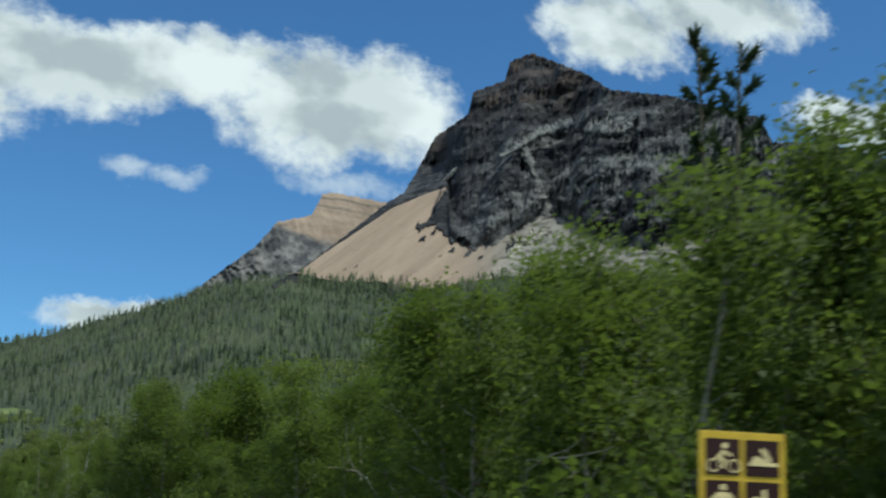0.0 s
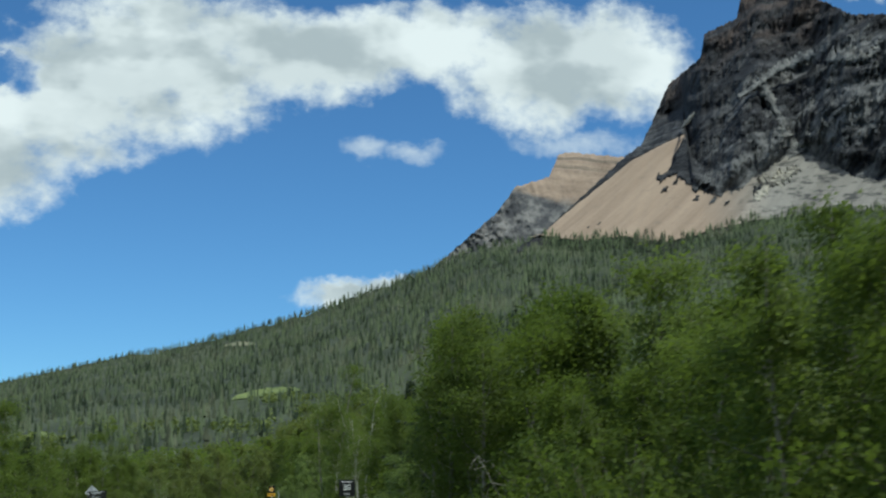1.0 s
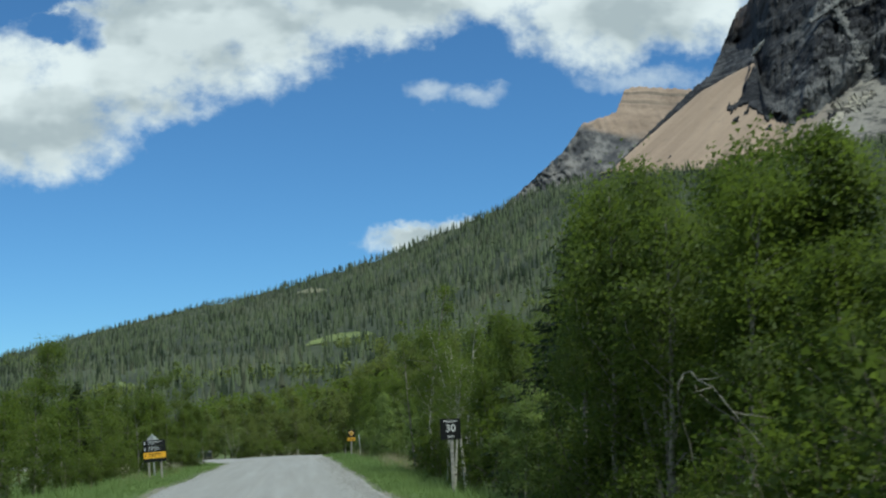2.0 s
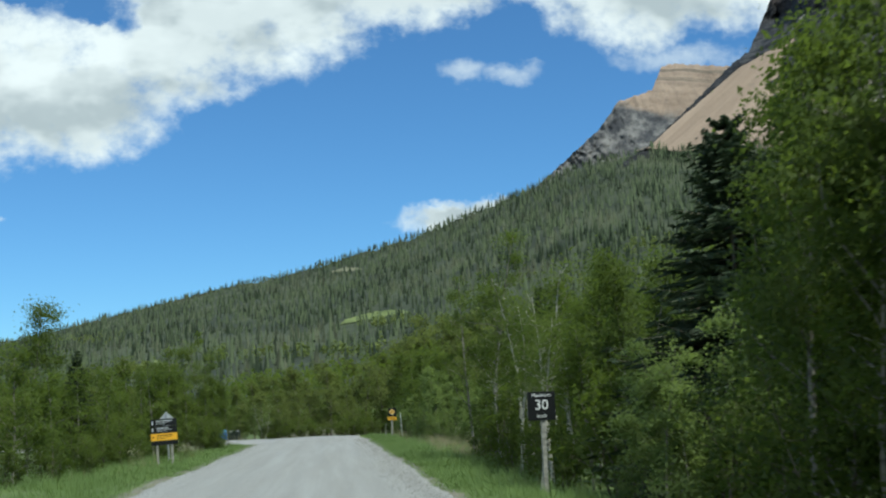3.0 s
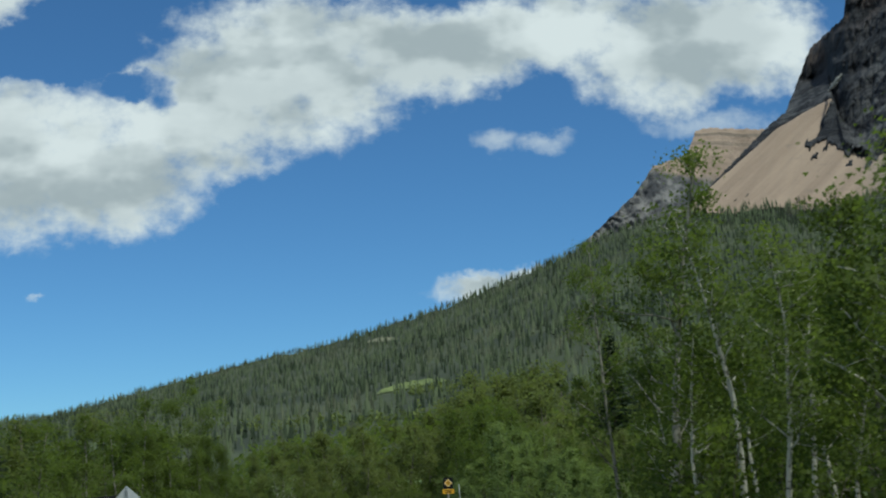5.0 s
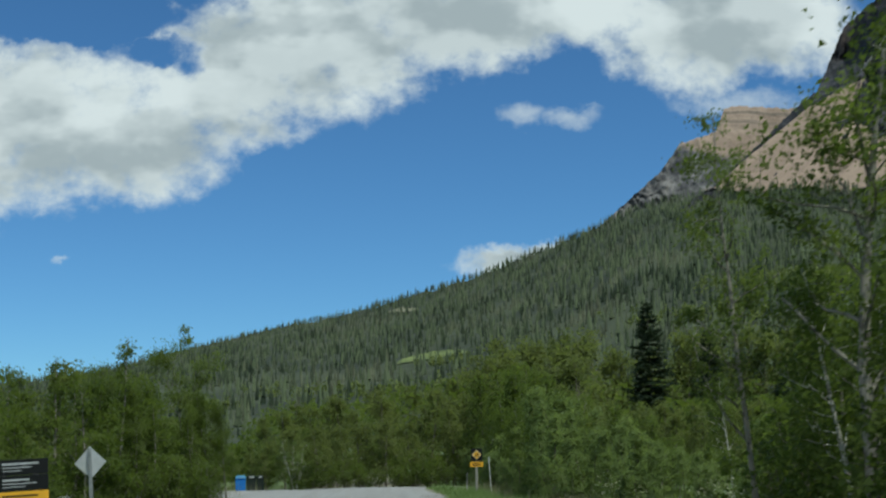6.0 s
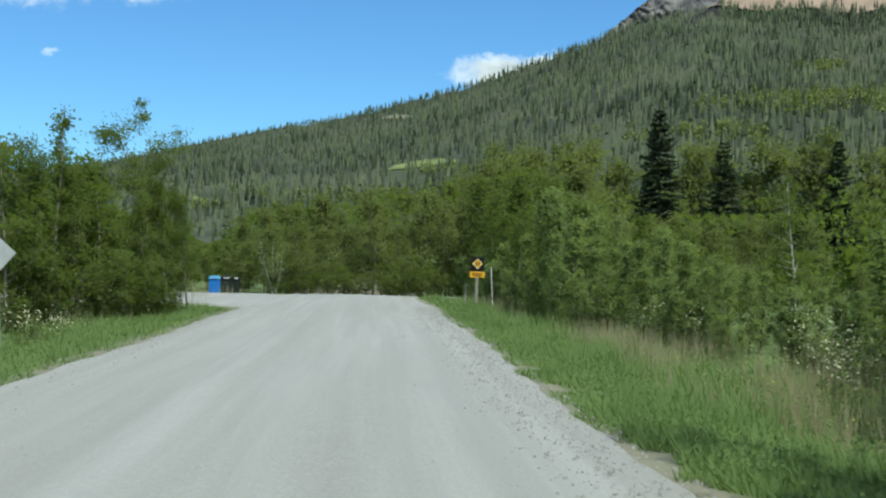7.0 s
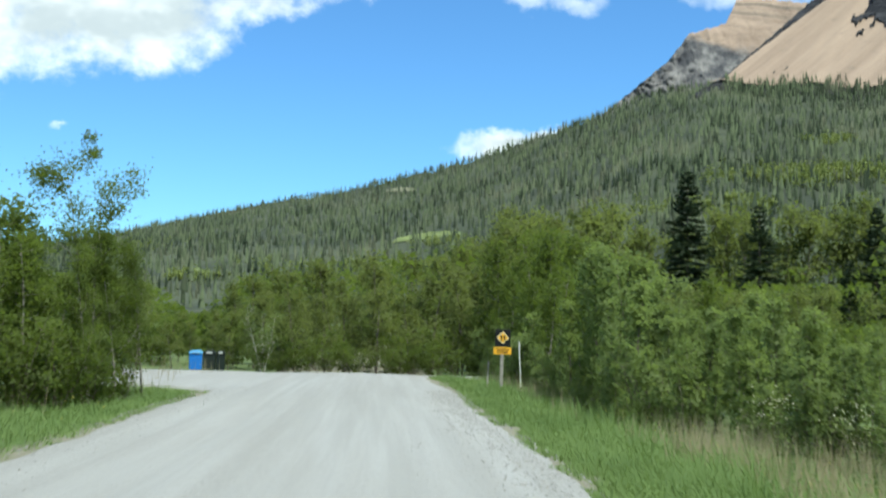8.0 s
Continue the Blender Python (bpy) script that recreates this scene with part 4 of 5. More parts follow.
back_aspens = [make_leafy("aspen_tree", 6.0, 40 + i, 2500, 0.145, 1, (0.03, 0.08, 0.05)[i], (0.3, 0.28, 0.32)[i], (M_TWIG, M_OLIVE),
                          "green aspen tree deeper in the roadside wood", "tree", ASPEN, up=0.7, bare_twigs=False) for i in range(3)]
shrubs = [make_leafy("willow_shrub", 3.0, 60 + i, 2300, 0.108, 5, 0.06, 0.36, (M_TWIG, M_SHRUB),
                     "bushy light green willow shrub on the grassy verge", "shrub", SHRUB) for i in range(3)]
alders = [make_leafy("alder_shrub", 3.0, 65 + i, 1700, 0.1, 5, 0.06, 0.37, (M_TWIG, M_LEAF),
                     "dense dark green alder shrub under the aspens", "shrub", "roadside alder shrubs", bare_twigs=False) for i in range(3)]
spruces = [make_spruce("spruce_tree", 9.0, 90 + i, "dark green spruce among the roadside aspens", SPRUCE, wide=(0.19, 0.21, 0.18)[i]) for i in range(3)]
spruces.append(make_spruce("spruce_tree", 9.0, 97, "broad dark green spruce beside the road", SPRUCE, 1.5, 0.37))
pines = [make_pine("pine_tree", 11.0, 120 + i, "tall dark pine with upswept open branches", "pines") for i in range(2)]
used = set()


def plant(kinds, i, x, y, h, turn=0.0, lean=0.0, width=1.0):
    """A copy of one of the kinds at (x, y), h metres tall; the first use takes the original itself."""
    ob = kinds[i % len(kinds)]
    full = {"aspen_tree": 6.0, "willow_shrub": 3.0, "alder_shrub": 3.0, "spruce_tree": 9.0, "pine_tree": 11.0, "bare_aspen": 7.0, "young_aspen": 3.5, "leafy_aspen": 3.5, "slender_aspen": 6.0, "tall_aspen": 7.5}[ob.name.split(".")[0]]
    k = h / full
    m = pose(x, y, float(land(x, y)), lean, 0, turn) @ Matrix.Diagonal((k * width, k * width, k, 1))
    if ob not in used:
        used.add(ob)
        ob.matrix_basis = m
        return ob
    made = copy_thing(ob, Matrix())
    made.matrix_basis = m
    return made


rng = np.random.default_rng(3)
# how far the shrubs stand back from the right-hand verge before the junction
set_back = curve([(71, 0.0), (75, 1.7), (84, 2.7), (89, 1.5), (95, 0.5), (99, 0.0)])
# height of the woods on each side of the road, by the distance along it
right_h = curve([(-20, 4.4), (3, 4.7), (8, 5.7), (11, 6.0), (13, 6.0), (16, 6.0), (18, 5.5), (22, 4.6), (27, 4.4), (33, 5.0), (39, 6.1), (44, 5.6), (46, 4.6), (48, 3.5), (54, 4.0), (59, 4.7), (64, 4.9), (70, 4.8), (77, 4.8), (79.5, 3.8), (83, 2.6), (94, 3.4), (104, 5.0), (112, 6.4), (125, 7.4), (150, 9)])
left_h = curve([(-20, 4.5), (60, 4.4), (80, 3.7), (96, 4.2), (104, 4.8), (112, 4.5), (140, 6)])


skyline_right = curve([(2, 5.2), (5.8, 5.0), (8, 4.5), (11.4, 3.4), (14, 2.6), (16.4, 1.8), (19.6, 0.8), (26, 0.7)])


def under(x, y, h):
    """Height kept to the falling outline of the shrubs towards the junction."""
    if y < 84:
        return h
    d, a = math.hypot(x, y - 67), math.degrees(math.atan2(x, y - 67))
    return max(1.1, min(h, EYE + d * math.tan(radians(float(skyline_right(a))))) * (0.72 + 0.34 * (0.5 + 0.5 * math.sin(x * 37.7 + y * 91.3))))


def grow_right():
    y, i = -12.0, 0
    while y < 134:
        h = float(right_h(y))
        up = h - EYE
        open_wood, spruce_gap, low = 55 < y < 72, 45.5 < y < 54.5, 80 < y < 108
        if spruce_gap:
            plant(alders, i, rng.uniform(5.9, 6.8), y, rng.uniform(2.2, 3.2), rng.uniform(0, 360), 0, 1.25)
            plant(alders, i + 1, rng.uniform(11, 14), y, rng.uniform(3.3, 4.4), rng.uniform(0, 360), 0, 1.2)
            y += 1.75
            i += 1
            continue
        bushes = (shrubs if i % 3 else young) if y > 78 else alders
        wider = float(set_back(y))
        leafy, wall = (aspens if y < 54 else far_aspens), (1.3 if y < 30 else 1.42)
        spots = [(sparse if open_wood else young if low else leafy, i, rng.uniform(5.7, 7.0) + wider, h * rng.uniform(0.7, 1.0)),
                 (bushes, i, rng.uniform(5.0, 5.9) + wider, min(h * 0.62, rng.uniform(1.5, 2.9))),
                 (leafy, i + 2, rng.uniform(8.2, 10.2) + wider * 0.6, EYE + max(up, 1.5) * wall * rng.uniform(0.72, 1.0))]
        if 9 < y < 43 and i % 2:
            spots.append((aspens, i + 4, rng.uniform(6.9, 8.3), h * rng.uniform(0.78, 0.98)))
        if low:
            spots += [(young, i + k, rng.uniform(5.6, 8.6) + wider, h * rng.uniform(0.7, 1.05)) for k in (1, 2, 3)]
        if i % 3 == 0:
            spots.append((back_aspens, i + 1, rng.uniform(12, 17), min(EYE + max(up, 2.4) * 2.0 * rng.uniform(0.7, 0.95), 8.6)))
            spots.append((bushes, i + 3, rng.uniform(7.0, 8.4) + wider, min(h * 0.7, rng.uniform(2.2, 3.4))))
        for kinds, k, x, tall in spots:
            if y < 6.5 and x < 7.5:
                continue
            yy = y + rng.uniform(-0.7, 0.7)
            plant(kinds, k, x, yy, under(x, yy, tall), rng.uniform(0, 360), rng.uniform(-4, 4), 1.12)
        y += 1.75 if y > 2 else 4.5
        i += 1


def grow_left():
    y, i = 40.0, 0
    while y < 106:
        h = float(left_h(y))
        edge = -9.6 if y < 92 else -8.2
        plant(far_aspens, i + 3, edge - rng.uniform(0.5, 2.5), y, h * rng.uniform(0.75, 1.1), rng.uniform(0, 360), rng.uniform(-4, 4), 1.15)
        plant(alders, i + 1, edge + rng.uniform(-0.6, 0.7), y + rng.uniform(-0.8, 0.8), rng.uniform(1.3, 2.6), rng.uniform(0, 360), 0, 1.15)
        if i % 2:
            plant(back_aspens, i, edge - rng.uniform(4, 9), y, h * rng.uniform(0.9, 1.25), rng.uniform(0, 360), 0, 1.3)
        y += 2.1 if y > 60 else 5.0
        i += 1


# outline of the woods across the end of the straight, by bearing
end_top = curve([(-40, 3.2), (-12, 2.6), (-9.6, 2.3), (-8.7, 1.2), (-7.7, 0.75), (-6.9, 0.9), (-6.2, 2.2), (-5.6, 2.9), (-2.4, 3.3), (1.1, 4.0), (4.2, 4.5), (5.3, 5.8), (7.5, 6.2), (11.4, 5.9), (17.3, 6.1), (21, 6.4), (40, 6)])


def below_end(x, y, h, share=1.0):
    d, a = math.hypot(x, y - 66.6), math.degrees(math.atan2(x, y - 66.6))
    if 11 < a < 21 and y < 172:      # the two tall spruces stand clear
        share = min(share, 0.42)
    return min(h, EYE + share * d * math.tan(radians(float(end_top(a)))) - float(land(x, y)))


def grow_end():
    """The wall of trees across the end of the straight."""
    for row, (y0, share, n) in enumerate(((135, 0.62, 28), (141, 0.85, 26), (150, 1.0, 28), (182, 1.0, 30))):
        for i in range(n):
            x = (-30 + 58 * (i + rng.uniform(0.2, 0.8)) / n) if row < 3 else 4 + 62 * (i + rng.uniform(0.2, 0.8)) / n
            y = y0 + rng.uniform(-1.5, 1.5) + abs(x + 4) * 0.12
            plant(back_aspens, i + row, x, y, max(1.9, below_end(x, y, 19, share) * rng.uniform(0.84, 1.03)), rng.uniform(0, 360), 0, 1.15 if row < 3 else 0.95)
            if row < 3 and (row == 0 or i % 2) and not (row == 0 and -11 < x + 1.1 < -6.4):   # the bins stand clear
                plant(alders if x < 4 else shrubs, i + row, x + 1.1, y - 1.6, max(1.6, below_end(x + 1.1, y - 1.6, rng.uniform(2.0, 2.9) + 0.5 * row)), rng.uniform(0, 360), 0, 1.5)


grow_right()
grow_left()
grow_end()
for k, (x, y, h) in enumerate(((-7.4, 98.2, 2.4), (-8.3, 101.0, 2.8), (-7.2, 103.6, 2.3), (-9.0, 104.8, 2.9), (-10.5, 106.0, 2.6), (-12.6, 107.4, 2.8), (-15, 108.5, 3.0), (-8.6, 95.4, 2.2), (-9.9, 100.0, 3.2), (-18, 109.5, 3.2), (-6.5, 103.6, 1.8), (-6.9, 102.4, 2.2), (-7.4, 101.0, 2.4), (-6.6, 100.4, 1.9), (-7.0, 99.0, 2.1), (-7.9, 104.4, 2.2), (-8.6, 98.4, 2.4))):
    plant(alders, k, x, y, h, 50 * k, 0, 1.2)
for k in range(14):
    plant(alders, k, -5.4 + k + rng.uniform(-0.3, 0.3), 131.3 + rng.uniform(-0.5, 0.5), rng.uniform(1.2, 1.9), 61 * k, 0, 1.5)
for k, (x, y, h) in enumerate(((-9.5, 105.9, 1.6), (-11.0, 106.6, 1.7), (-12.4, 107.4, 1.6), (-7.6, 104.6, 1.5), (8.6, 7.2, 4.0), (9.8, 9.2, 4.4), (11.2, 8.4, 4.6), (7.9, 9.0, 3.6), (10.6, 6.4, 4.2), (7.2, 7.6, 3.0))):
    plant(alders, k, x, y, h, 43 * k, 0, 1.25)
for k in range(16):
    plant(alders, k, rng.uniform(-12.5, -8.6), 79 + 1.2 * k, rng.uniform(1.3, 2.1), 77 * k, 0, 1.3)


def build_woodland():
    """The wood behind the roadside trees, in leafy clumps."""
    rng = np.random.default_rng(77)
    cs, mids = [], []
    for _ in range(2700):
        side = rng.random()
        if side < 0.36:
            x, y, h = rng.uniform(18, 80), rng.uniform(-40, 150), rng.uniform(3.5, 6.0)
            if y > 74:
                x, h = max(x, 24), min(h, 3.0)
        elif side < 0.66:
            x, y, h = rng.uniform(-80, -19), rng.uniform(-40, 118), rng.uniform(3.2, 5.0)
        else:
            x, y, h = rng.uniform(-70, 80), rng.uniform(146, 230), 9.0
            h = max(1.5, below_end(x, y, h, rng.uniform(0.7, 0.97)))
        z = float(land(x, y))
        n = 58
        t = rng.random(n) ** 0.8
        wide = h * 0.26 * np.sqrt(np.clip(1.05 - t, 0, 1))
        cs.append(np.stack([x + rng.normal(0, 1, n) * wide, y + rng.normal(0, 1, n) * wide, z + 0.25 + t * h * 0.95], 1))
        mids.append(np.tile((x, y, z + 0.3 * h), (n, 1)))
    v, f = leaf_tris(np.concatenate(cs), 0.5, rng)
    ob = soup("background_woodland", v, f, M_LEAF)
    crown_normals(ob, np.concatenate(mids), np.array((1.0, 1.0, 1.6)), rng)
    return tagged(ob, "dense green aspen wood behind the roadside trees", "forest", kind="stuff")


build_woodland()
# single trees that stand out
slim_spruces = spruces[:3]
for k, (x, y, h) in enumerate(((23.8, 166.6, 15.6), (27.6, 160.5, 12.4), (44.6, 181.0, 14.8), (31.0, 152.0, 8.0), (-11.0, 84.0, 5.2), (-18, 96, 5.5))):
    plant(slim_spruces, k, x, y, h, 40 * k)
for k, (x, y, h) in enumerate(((7.0, 15.5, 5.6), (5.3, 41.2, 6.3), (5.6, 40.0, 6.1), (6.6, 41.6, 6.0), (6.2, 39.0, 6.2), (6.9, 37.6, 6.0), (7.3, 42.6, 6.2), (6.4, 43.9, 6.1), (7.0, 44.6, 6.3), (10.6, 12.0, 6.0), (12.2, 11.0, 6.4), (13.4, 14.0, 7.0), (8.6, 22.0, 6.0), (9.6, 26.0, 6.2), (6.5, 54.6, 5.2), (7.2, 56.2, 5.4), (6.3, 58.2, 5.0), (7.4, 60.2, 5.6), (7.0, 63.0, 5.6), (-8.4, 99.0, 4.6), (-9.8, 97.0, 5.2), (-12.2, 80, 6.9), (-6.9, 101.6, 3.9), (-6.6, 103.2, 4.5), (-6.1, 104.2, 3.9), (5.9, 11.2, 5.5), (6.7, 14.0, 5.8))):
    plant(aspens, k, x, y, h, 70 * k, 0, 0.9)

for k, (x, y, h) in enumerate(((4.5, 54.9, 3.9), (5.6, 60.5, 5.6), (5.3, 63.0, 5.0), (6.0, 66.8, 6.2), (5.2, 57.4, 4.6), (10.6, 93.4, 4.3), (5.2, 66.4, 4.2))):
    plant(sparse, k, x, y, h, 50 + 80 * k, 0, 1.1)
plant(tall, 0, 5.36, 68.6, 7.9, 0, 0, 1.2)
plant(tall, 1, 5.0, 71.6, 6.7, -90, 8, 0.8)
for k, (x, y, h) in enumerate(((7.6, 75.6, 3.5), (8.2, 76.6, 3.9), (7.1, 74.2, 3.0), (8.9, 79.4, 3.4))):
    plant(alders, k, x, y, h, 91 * k, 0, 1.2)
airy = make_leafy("broad_aspen", 6.4, 74, 7600, 0.075, 2, 0.40, 0.30, (M_GREYBARK, M_LEAF), "broad airy aspen with open crown at the junction", "tree", "sparse aspens", 0.0, (0.35, 1.2), 0.95, even=9.0, taper=0.2)
airy.matrix_basis = pose(-7.55, 104.4, float(land(-7.55, 104.4)), 0, 0, 200) @ Matrix.Scale(0.98, 4)
half_bare = make_leafy("bare_shrub", 3.5, 58, 1100, 0.09, 5, 0.15, 0.36, (M_BARK, M_SHRUB), "half-bare shrub with pale spreading branches across the junction", "shrub", "bare shrubs")
half_bare.matrix_basis = pose(-5.3, 130.9, float(land(-5.3, 130.9)), 0, 0, 30)
for k, (x, y, h) in enumerate(((-8.96, 98.0, 6.3), (-10.97, 98.0, 5.7), (-12.5, 98.0, 5.4), (-10.2, 97.0, 5.2), (-11.6, 95.0, 5.0), (-13.6, 96.0, 5.5), (-9.5, 101.0, 5.6))):
    plant(slender, k, x, y, h, 77 * k, 0, 1.1)
for k, (x, y, h) in enumerate(((-8.6, 102.2, 4.2), (-10.2, 103.8, 4.6), (-7.5, 105.0, 3.6), (-11.6, 105.2, 4.7), (-9.3, 105.6, 4.4), (-13.5, 106.5, 4.6), (-8.0, 100.2, 3.9), (-15.5, 107.5, 4.4))):
    plant(far_aspens, k + 1, x, y, h, 65 * k, 0, 1.2)
for k, (x, y, h) in enumerate(((5.5, 47.4, 2.9), (6.1, 48.4, 3.1), (6.7, 47.6, 3.6), (5.3, 49.6, 2.3))):
    plant(bright, k, x, y, h, 80 * k, 0, 1.15)
ob = spruces[3]
used.add(ob)
ob.matrix_basis = pose(7.95, 51.4, float(land(7.95, 51.4))) @ Matrix.Scale(7.5 / 9.0, 4)
for k, (x, y, h) in enumerate(((13.28, 18.58, 12.3), (13.95, 18.1, 11.8))):
    plant(pines, k, x, y, h, 60 * k, (2, -3)[k])


# ---------------------------------------------------------------- grass
def build_grass():
    rng = np.random.default_rng(21)
    n = 260000
    y = np.where(rng.random(n) < 0.8, 66 + 62 * rng.random(n) ** 1.25, rng.uniform(30, 70, n))
    right = rng.random(n) < 0.62
    d = rng.gamma(1.25, 1.2, n)
    x = np.where(right, road_right(y) - 0.12 + 0.3 * np.abs(np.sin(y * 1.7) * np.sin(y * 0.63)) - 0.12 + d * 0.85, np.minimum(-4.6, road_left(np.minimum(y, 105))) + 0.06 - d * 1.4)
    bare = np.array([noise.noise(Vector((p * 1.1, q * 0.6, 9.0))) + 0.5 * noise.noise(Vector((p * 3.1, q * 2.3, 5.0))) for p, q in zip(x, y)])
    keep = ~((y > 106) & (x < 0) & (y < 130)) & (bare > np.where(right, 0.12, -0.1) - 0.75 * np.clip(d, 0, 1.2))
    x, y, d, right = x[keep], y[keep], d[keep], right[keep]
    n = len(x)
    tuft = np.array([noise.noise(Vector((p * 0.9, q * 0.5, 2.0))) for p, q in zip(x, y)])
    h = rng.gamma(5.0, 0.029, n) * np.clip(0.45 + d * 0.4, 0.45, 1.7) * np.clip(1 + 0.9 * tuft, 0.5, 1.8)
    z = land(x, y) - 0.02
    ang = rng.uniform(0, 6.283, n)
    w = rng.uniform(0.004, 0.010, n) + 0.00006 * y
    dx, dy = np.cos(ang) * w, np.sin(ang) * w
    bx, by = (rng.normal(0, 0.42, n) - 0.15) * h, rng.normal(0.2, 0.42, n) * h
    v = np.stack([np.stack([x - dx, y - dy, z], -1), np.stack([x + dx, y + dy, z], -1), np.stack([x + bx, y + by, z + h], -1)], 1).reshape(-1, 3)
    ob = soup("verge_grass", v, np.arange(3 * n).reshape(n, 3), M_GRASS)
    crown_normals(ob, v.reshape(n, 3, 3).mean(1) - (0, 0, 1), np.ones(3), rng, 0.3, 0.2)
    return tagged(ob, "green grass along the gravel road", "grass", kind="stuff")


build_grass()


def build_flowers():
    """Small pale and yellow flower heads scattered in the verge."""
    rng = np.random.default_rng(31)
    n = 420
    y = np.where(rng.random(n) < 0.35, rng.normal(79, 1.6, n), rng.uniform(72, 100, n))
    x = np.where(rng.random(n) < 0.8, 4.6 + rng.gamma(2, 0.5, n), -5.2 - rng.gamma(2, 0.7, n))
    c = np.stack([x, y, land(x, y) + rng.uniform(0.12, 0.42, n)], 1)
    v, f = leaf_tris(c, 0.028, rng)
    return tagged(soup("wild_flowers", v, f, M_YELLOW_FLOWER), "tiny yellow flowers in the verge grass", "flowers", kind="stuff")


def build_stems():
    """Dry upright stems standing above the grass."""
    rng = np.random.default_rng(33)
    n = 3000
    y = rng.uniform(70, 125, n)
    x = np.where(rng.random(n) < 0.75, 4.2 + rng.gamma(2, 0.35, n), -6.0 - rng.gamma(2, 0.8, n))
    back_y = rng.uniform(74, 92, 3000)
    x, y = np.append(x, 4.8 + rng.random(3000) * (0.9 + set_back(back_y))), np.append(y, back_y)
    grown = np.array([noise.noise(Vector((p * 0.7, q * 0.45, 3.0))) for p, q in zip(x, y)]) > np.where(np.arange(len(x)) < n, 0.08, -0.02)
    x, y = x[grown], y[grown]
    n = len(x)
    z = land(x, y)
    h = rng.uniform(0.35, 0.85, n)
    w = 0.006
    bx, by = rng.normal(0, 0.12, n), rng.normal(0, 0.12, n)
    v = np.stack([np.stack([x - w, y, z], -1), np.stack([x + w, y, z], -1), np.stack([x + bx, y + by, z + h], -1)], 1).reshape(-1, 3)
    return tagged(soup("dry_stems", v, np.arange(3 * n).reshape(n, 3), M_DRY), "dry straw-coloured stems above the grass", "grass", kind="stuff")


def build_herbs():
    """Low leafy weeds in clumps through the verge grass."""
    rng = np.random.default_rng(41)
    n = 620
    y = 66 + 50 * rng.random(n) ** 1.3
    right = rng.random(n) < 0.7
    x = np.where(right, road_right(np.minimum(y, 120)) + 0.25 + rng.gamma(1.8, 0.75, n), -5.1 - rng.gamma(1.8, 0.9, n))
    ok = (y < 104) | (x > 0)
    x, y = x[ok], y[ok]
    tall_y = 74 + 18 * rng.random(330)
    x, y = np.append(x, 4.9 + rng.random(330) * (0.9 + set_back(tall_y))), np.append(y, tall_y)
    n, m = len(x), 34
    size = rng.uniform(0.08, 0.24, n)
    c = np.stack([x, y, land(x, y) + 0.05], 1)[:, None] + rng.normal(size=(n, m, 3)) * size[:, None, None] * (1, 1, 0.5) + (0, 0, 0.1)
    c[..., 2] = np.maximum(c[..., 2], land(c[..., 0], c[..., 1]) + 0.02)
    v, f = leaf_tris(c.reshape(-1, 3), 0.034, rng)
    ob = soup("verge_herbs", v, f, M_GRASS)
    crown_normals(ob, np.repeat(np.stack([x, y, land(x, y) - 0.15], 1), m, 0), np.ones(3), rng)
    return tagged(ob, "low leafy green weeds in the verge grass", "weeds", kind="stuff")


build_flowers()
build_stems()
build_herbs()


def flowering_bush(x, y, h, seed):
    """A small weedy bush with pale blossom."""
    s = make_leafy("flowering_bush", h, seed, 420, 0.05, 7, 0.2, 0.4, (M_TWIG, M_SHRUB), "small bush with pale blossoms on the verge", "shrub", "blossoming bushes")
    rng = np.random.default_rng(seed)
    tips = rng.normal(size=(150, 3)) * (0.26 * h, 0.26 * h, 0.18 * h) + (0, 0, 0.8 * h)
    v, f = leaf_tris(tips, 0.034, rng)
    soup("blossom", v, f, M_FLOWER, s, "pale cream blossom")
    s.matrix_basis = pose(x, y, float(land(x, y)))


def arching_branch(base, crown, end, seed):
    """A bare pale branch that arches out of the shrubs, with a few side twigs."""
    rng = np.random.default_rng(seed)
    g = float(land(base[0], base[1]))
    s = thing("bare_branch", pose(base[0], base[1], g), "bare pale grey branch arching out of the alders", "branch", "bare branches")
    a, b, c = Vector((0, 0, -0.1)), Vector(crown) - Vector((*base, g)), Vector(end) - Vector((*base, g))
    b = b * 2 - (a + c) * 0.5
    pts = [a * (1 - t) ** 2 + b * 2 * t * (1 - t) + c * t * t + Vector(rng.normal(size=3)) * 0.025 for t in np.linspace(0, 1, 13)]
    wood = Sticks()
    wood.add([tuple(p) for p in pts], [0.014 - 0.0008 * i for i in range(13)], 6)
    soup("stem", wood.v, wood.f, M_GREYBARK, s, smooth=True)
    for k in (7, 9, 10, 11):
        way = (pts[k] - pts[k - 1]).normalized() + Vector(rng.normal(size=3)) * 0.6
        twig = Sticks()
        twig.add(limb(pts[k], way, rng.uniform(0.35, 0.75), 0.12, rng, 5), [0.011, 0.009, 0.007, 0.005, 0.002], 5)
        soup("twig", twig.v, twig.f, M_GREYBARK, s, smooth=True)


arching_branch((6.5, 17.9), (5.1, 16.2, 2.25), (4.9, 13.9, 2.0), 301)
arching_branch((6.5, 11.8), (5.15, 10.0, 1.9), (4.9, 8.4, 2.15), 302)
arching_branch((6.2, 36.4), (5.1, 34.6, 2.1), (4.95, 31.2, 1.3), 303)
flowering_bush(-6.9, 87.9, 0.75, 201)
flowering_bush(-6.55, 89.0, 0.6, 202)
flowering_bush(6.4, 90.6, 1.15, 207)
flowering_bush(7.2, 89.4, 1.0, 208)
flowering_bush(7.0, 80.6, 0.95, 203)
flowering_bush(6.0, 78.2, 0.85, 205)
flowering_bush(7.3, 82.6, 1.1, 206)
flowering_bush(-8.8, 84.6, 0.7, 204)


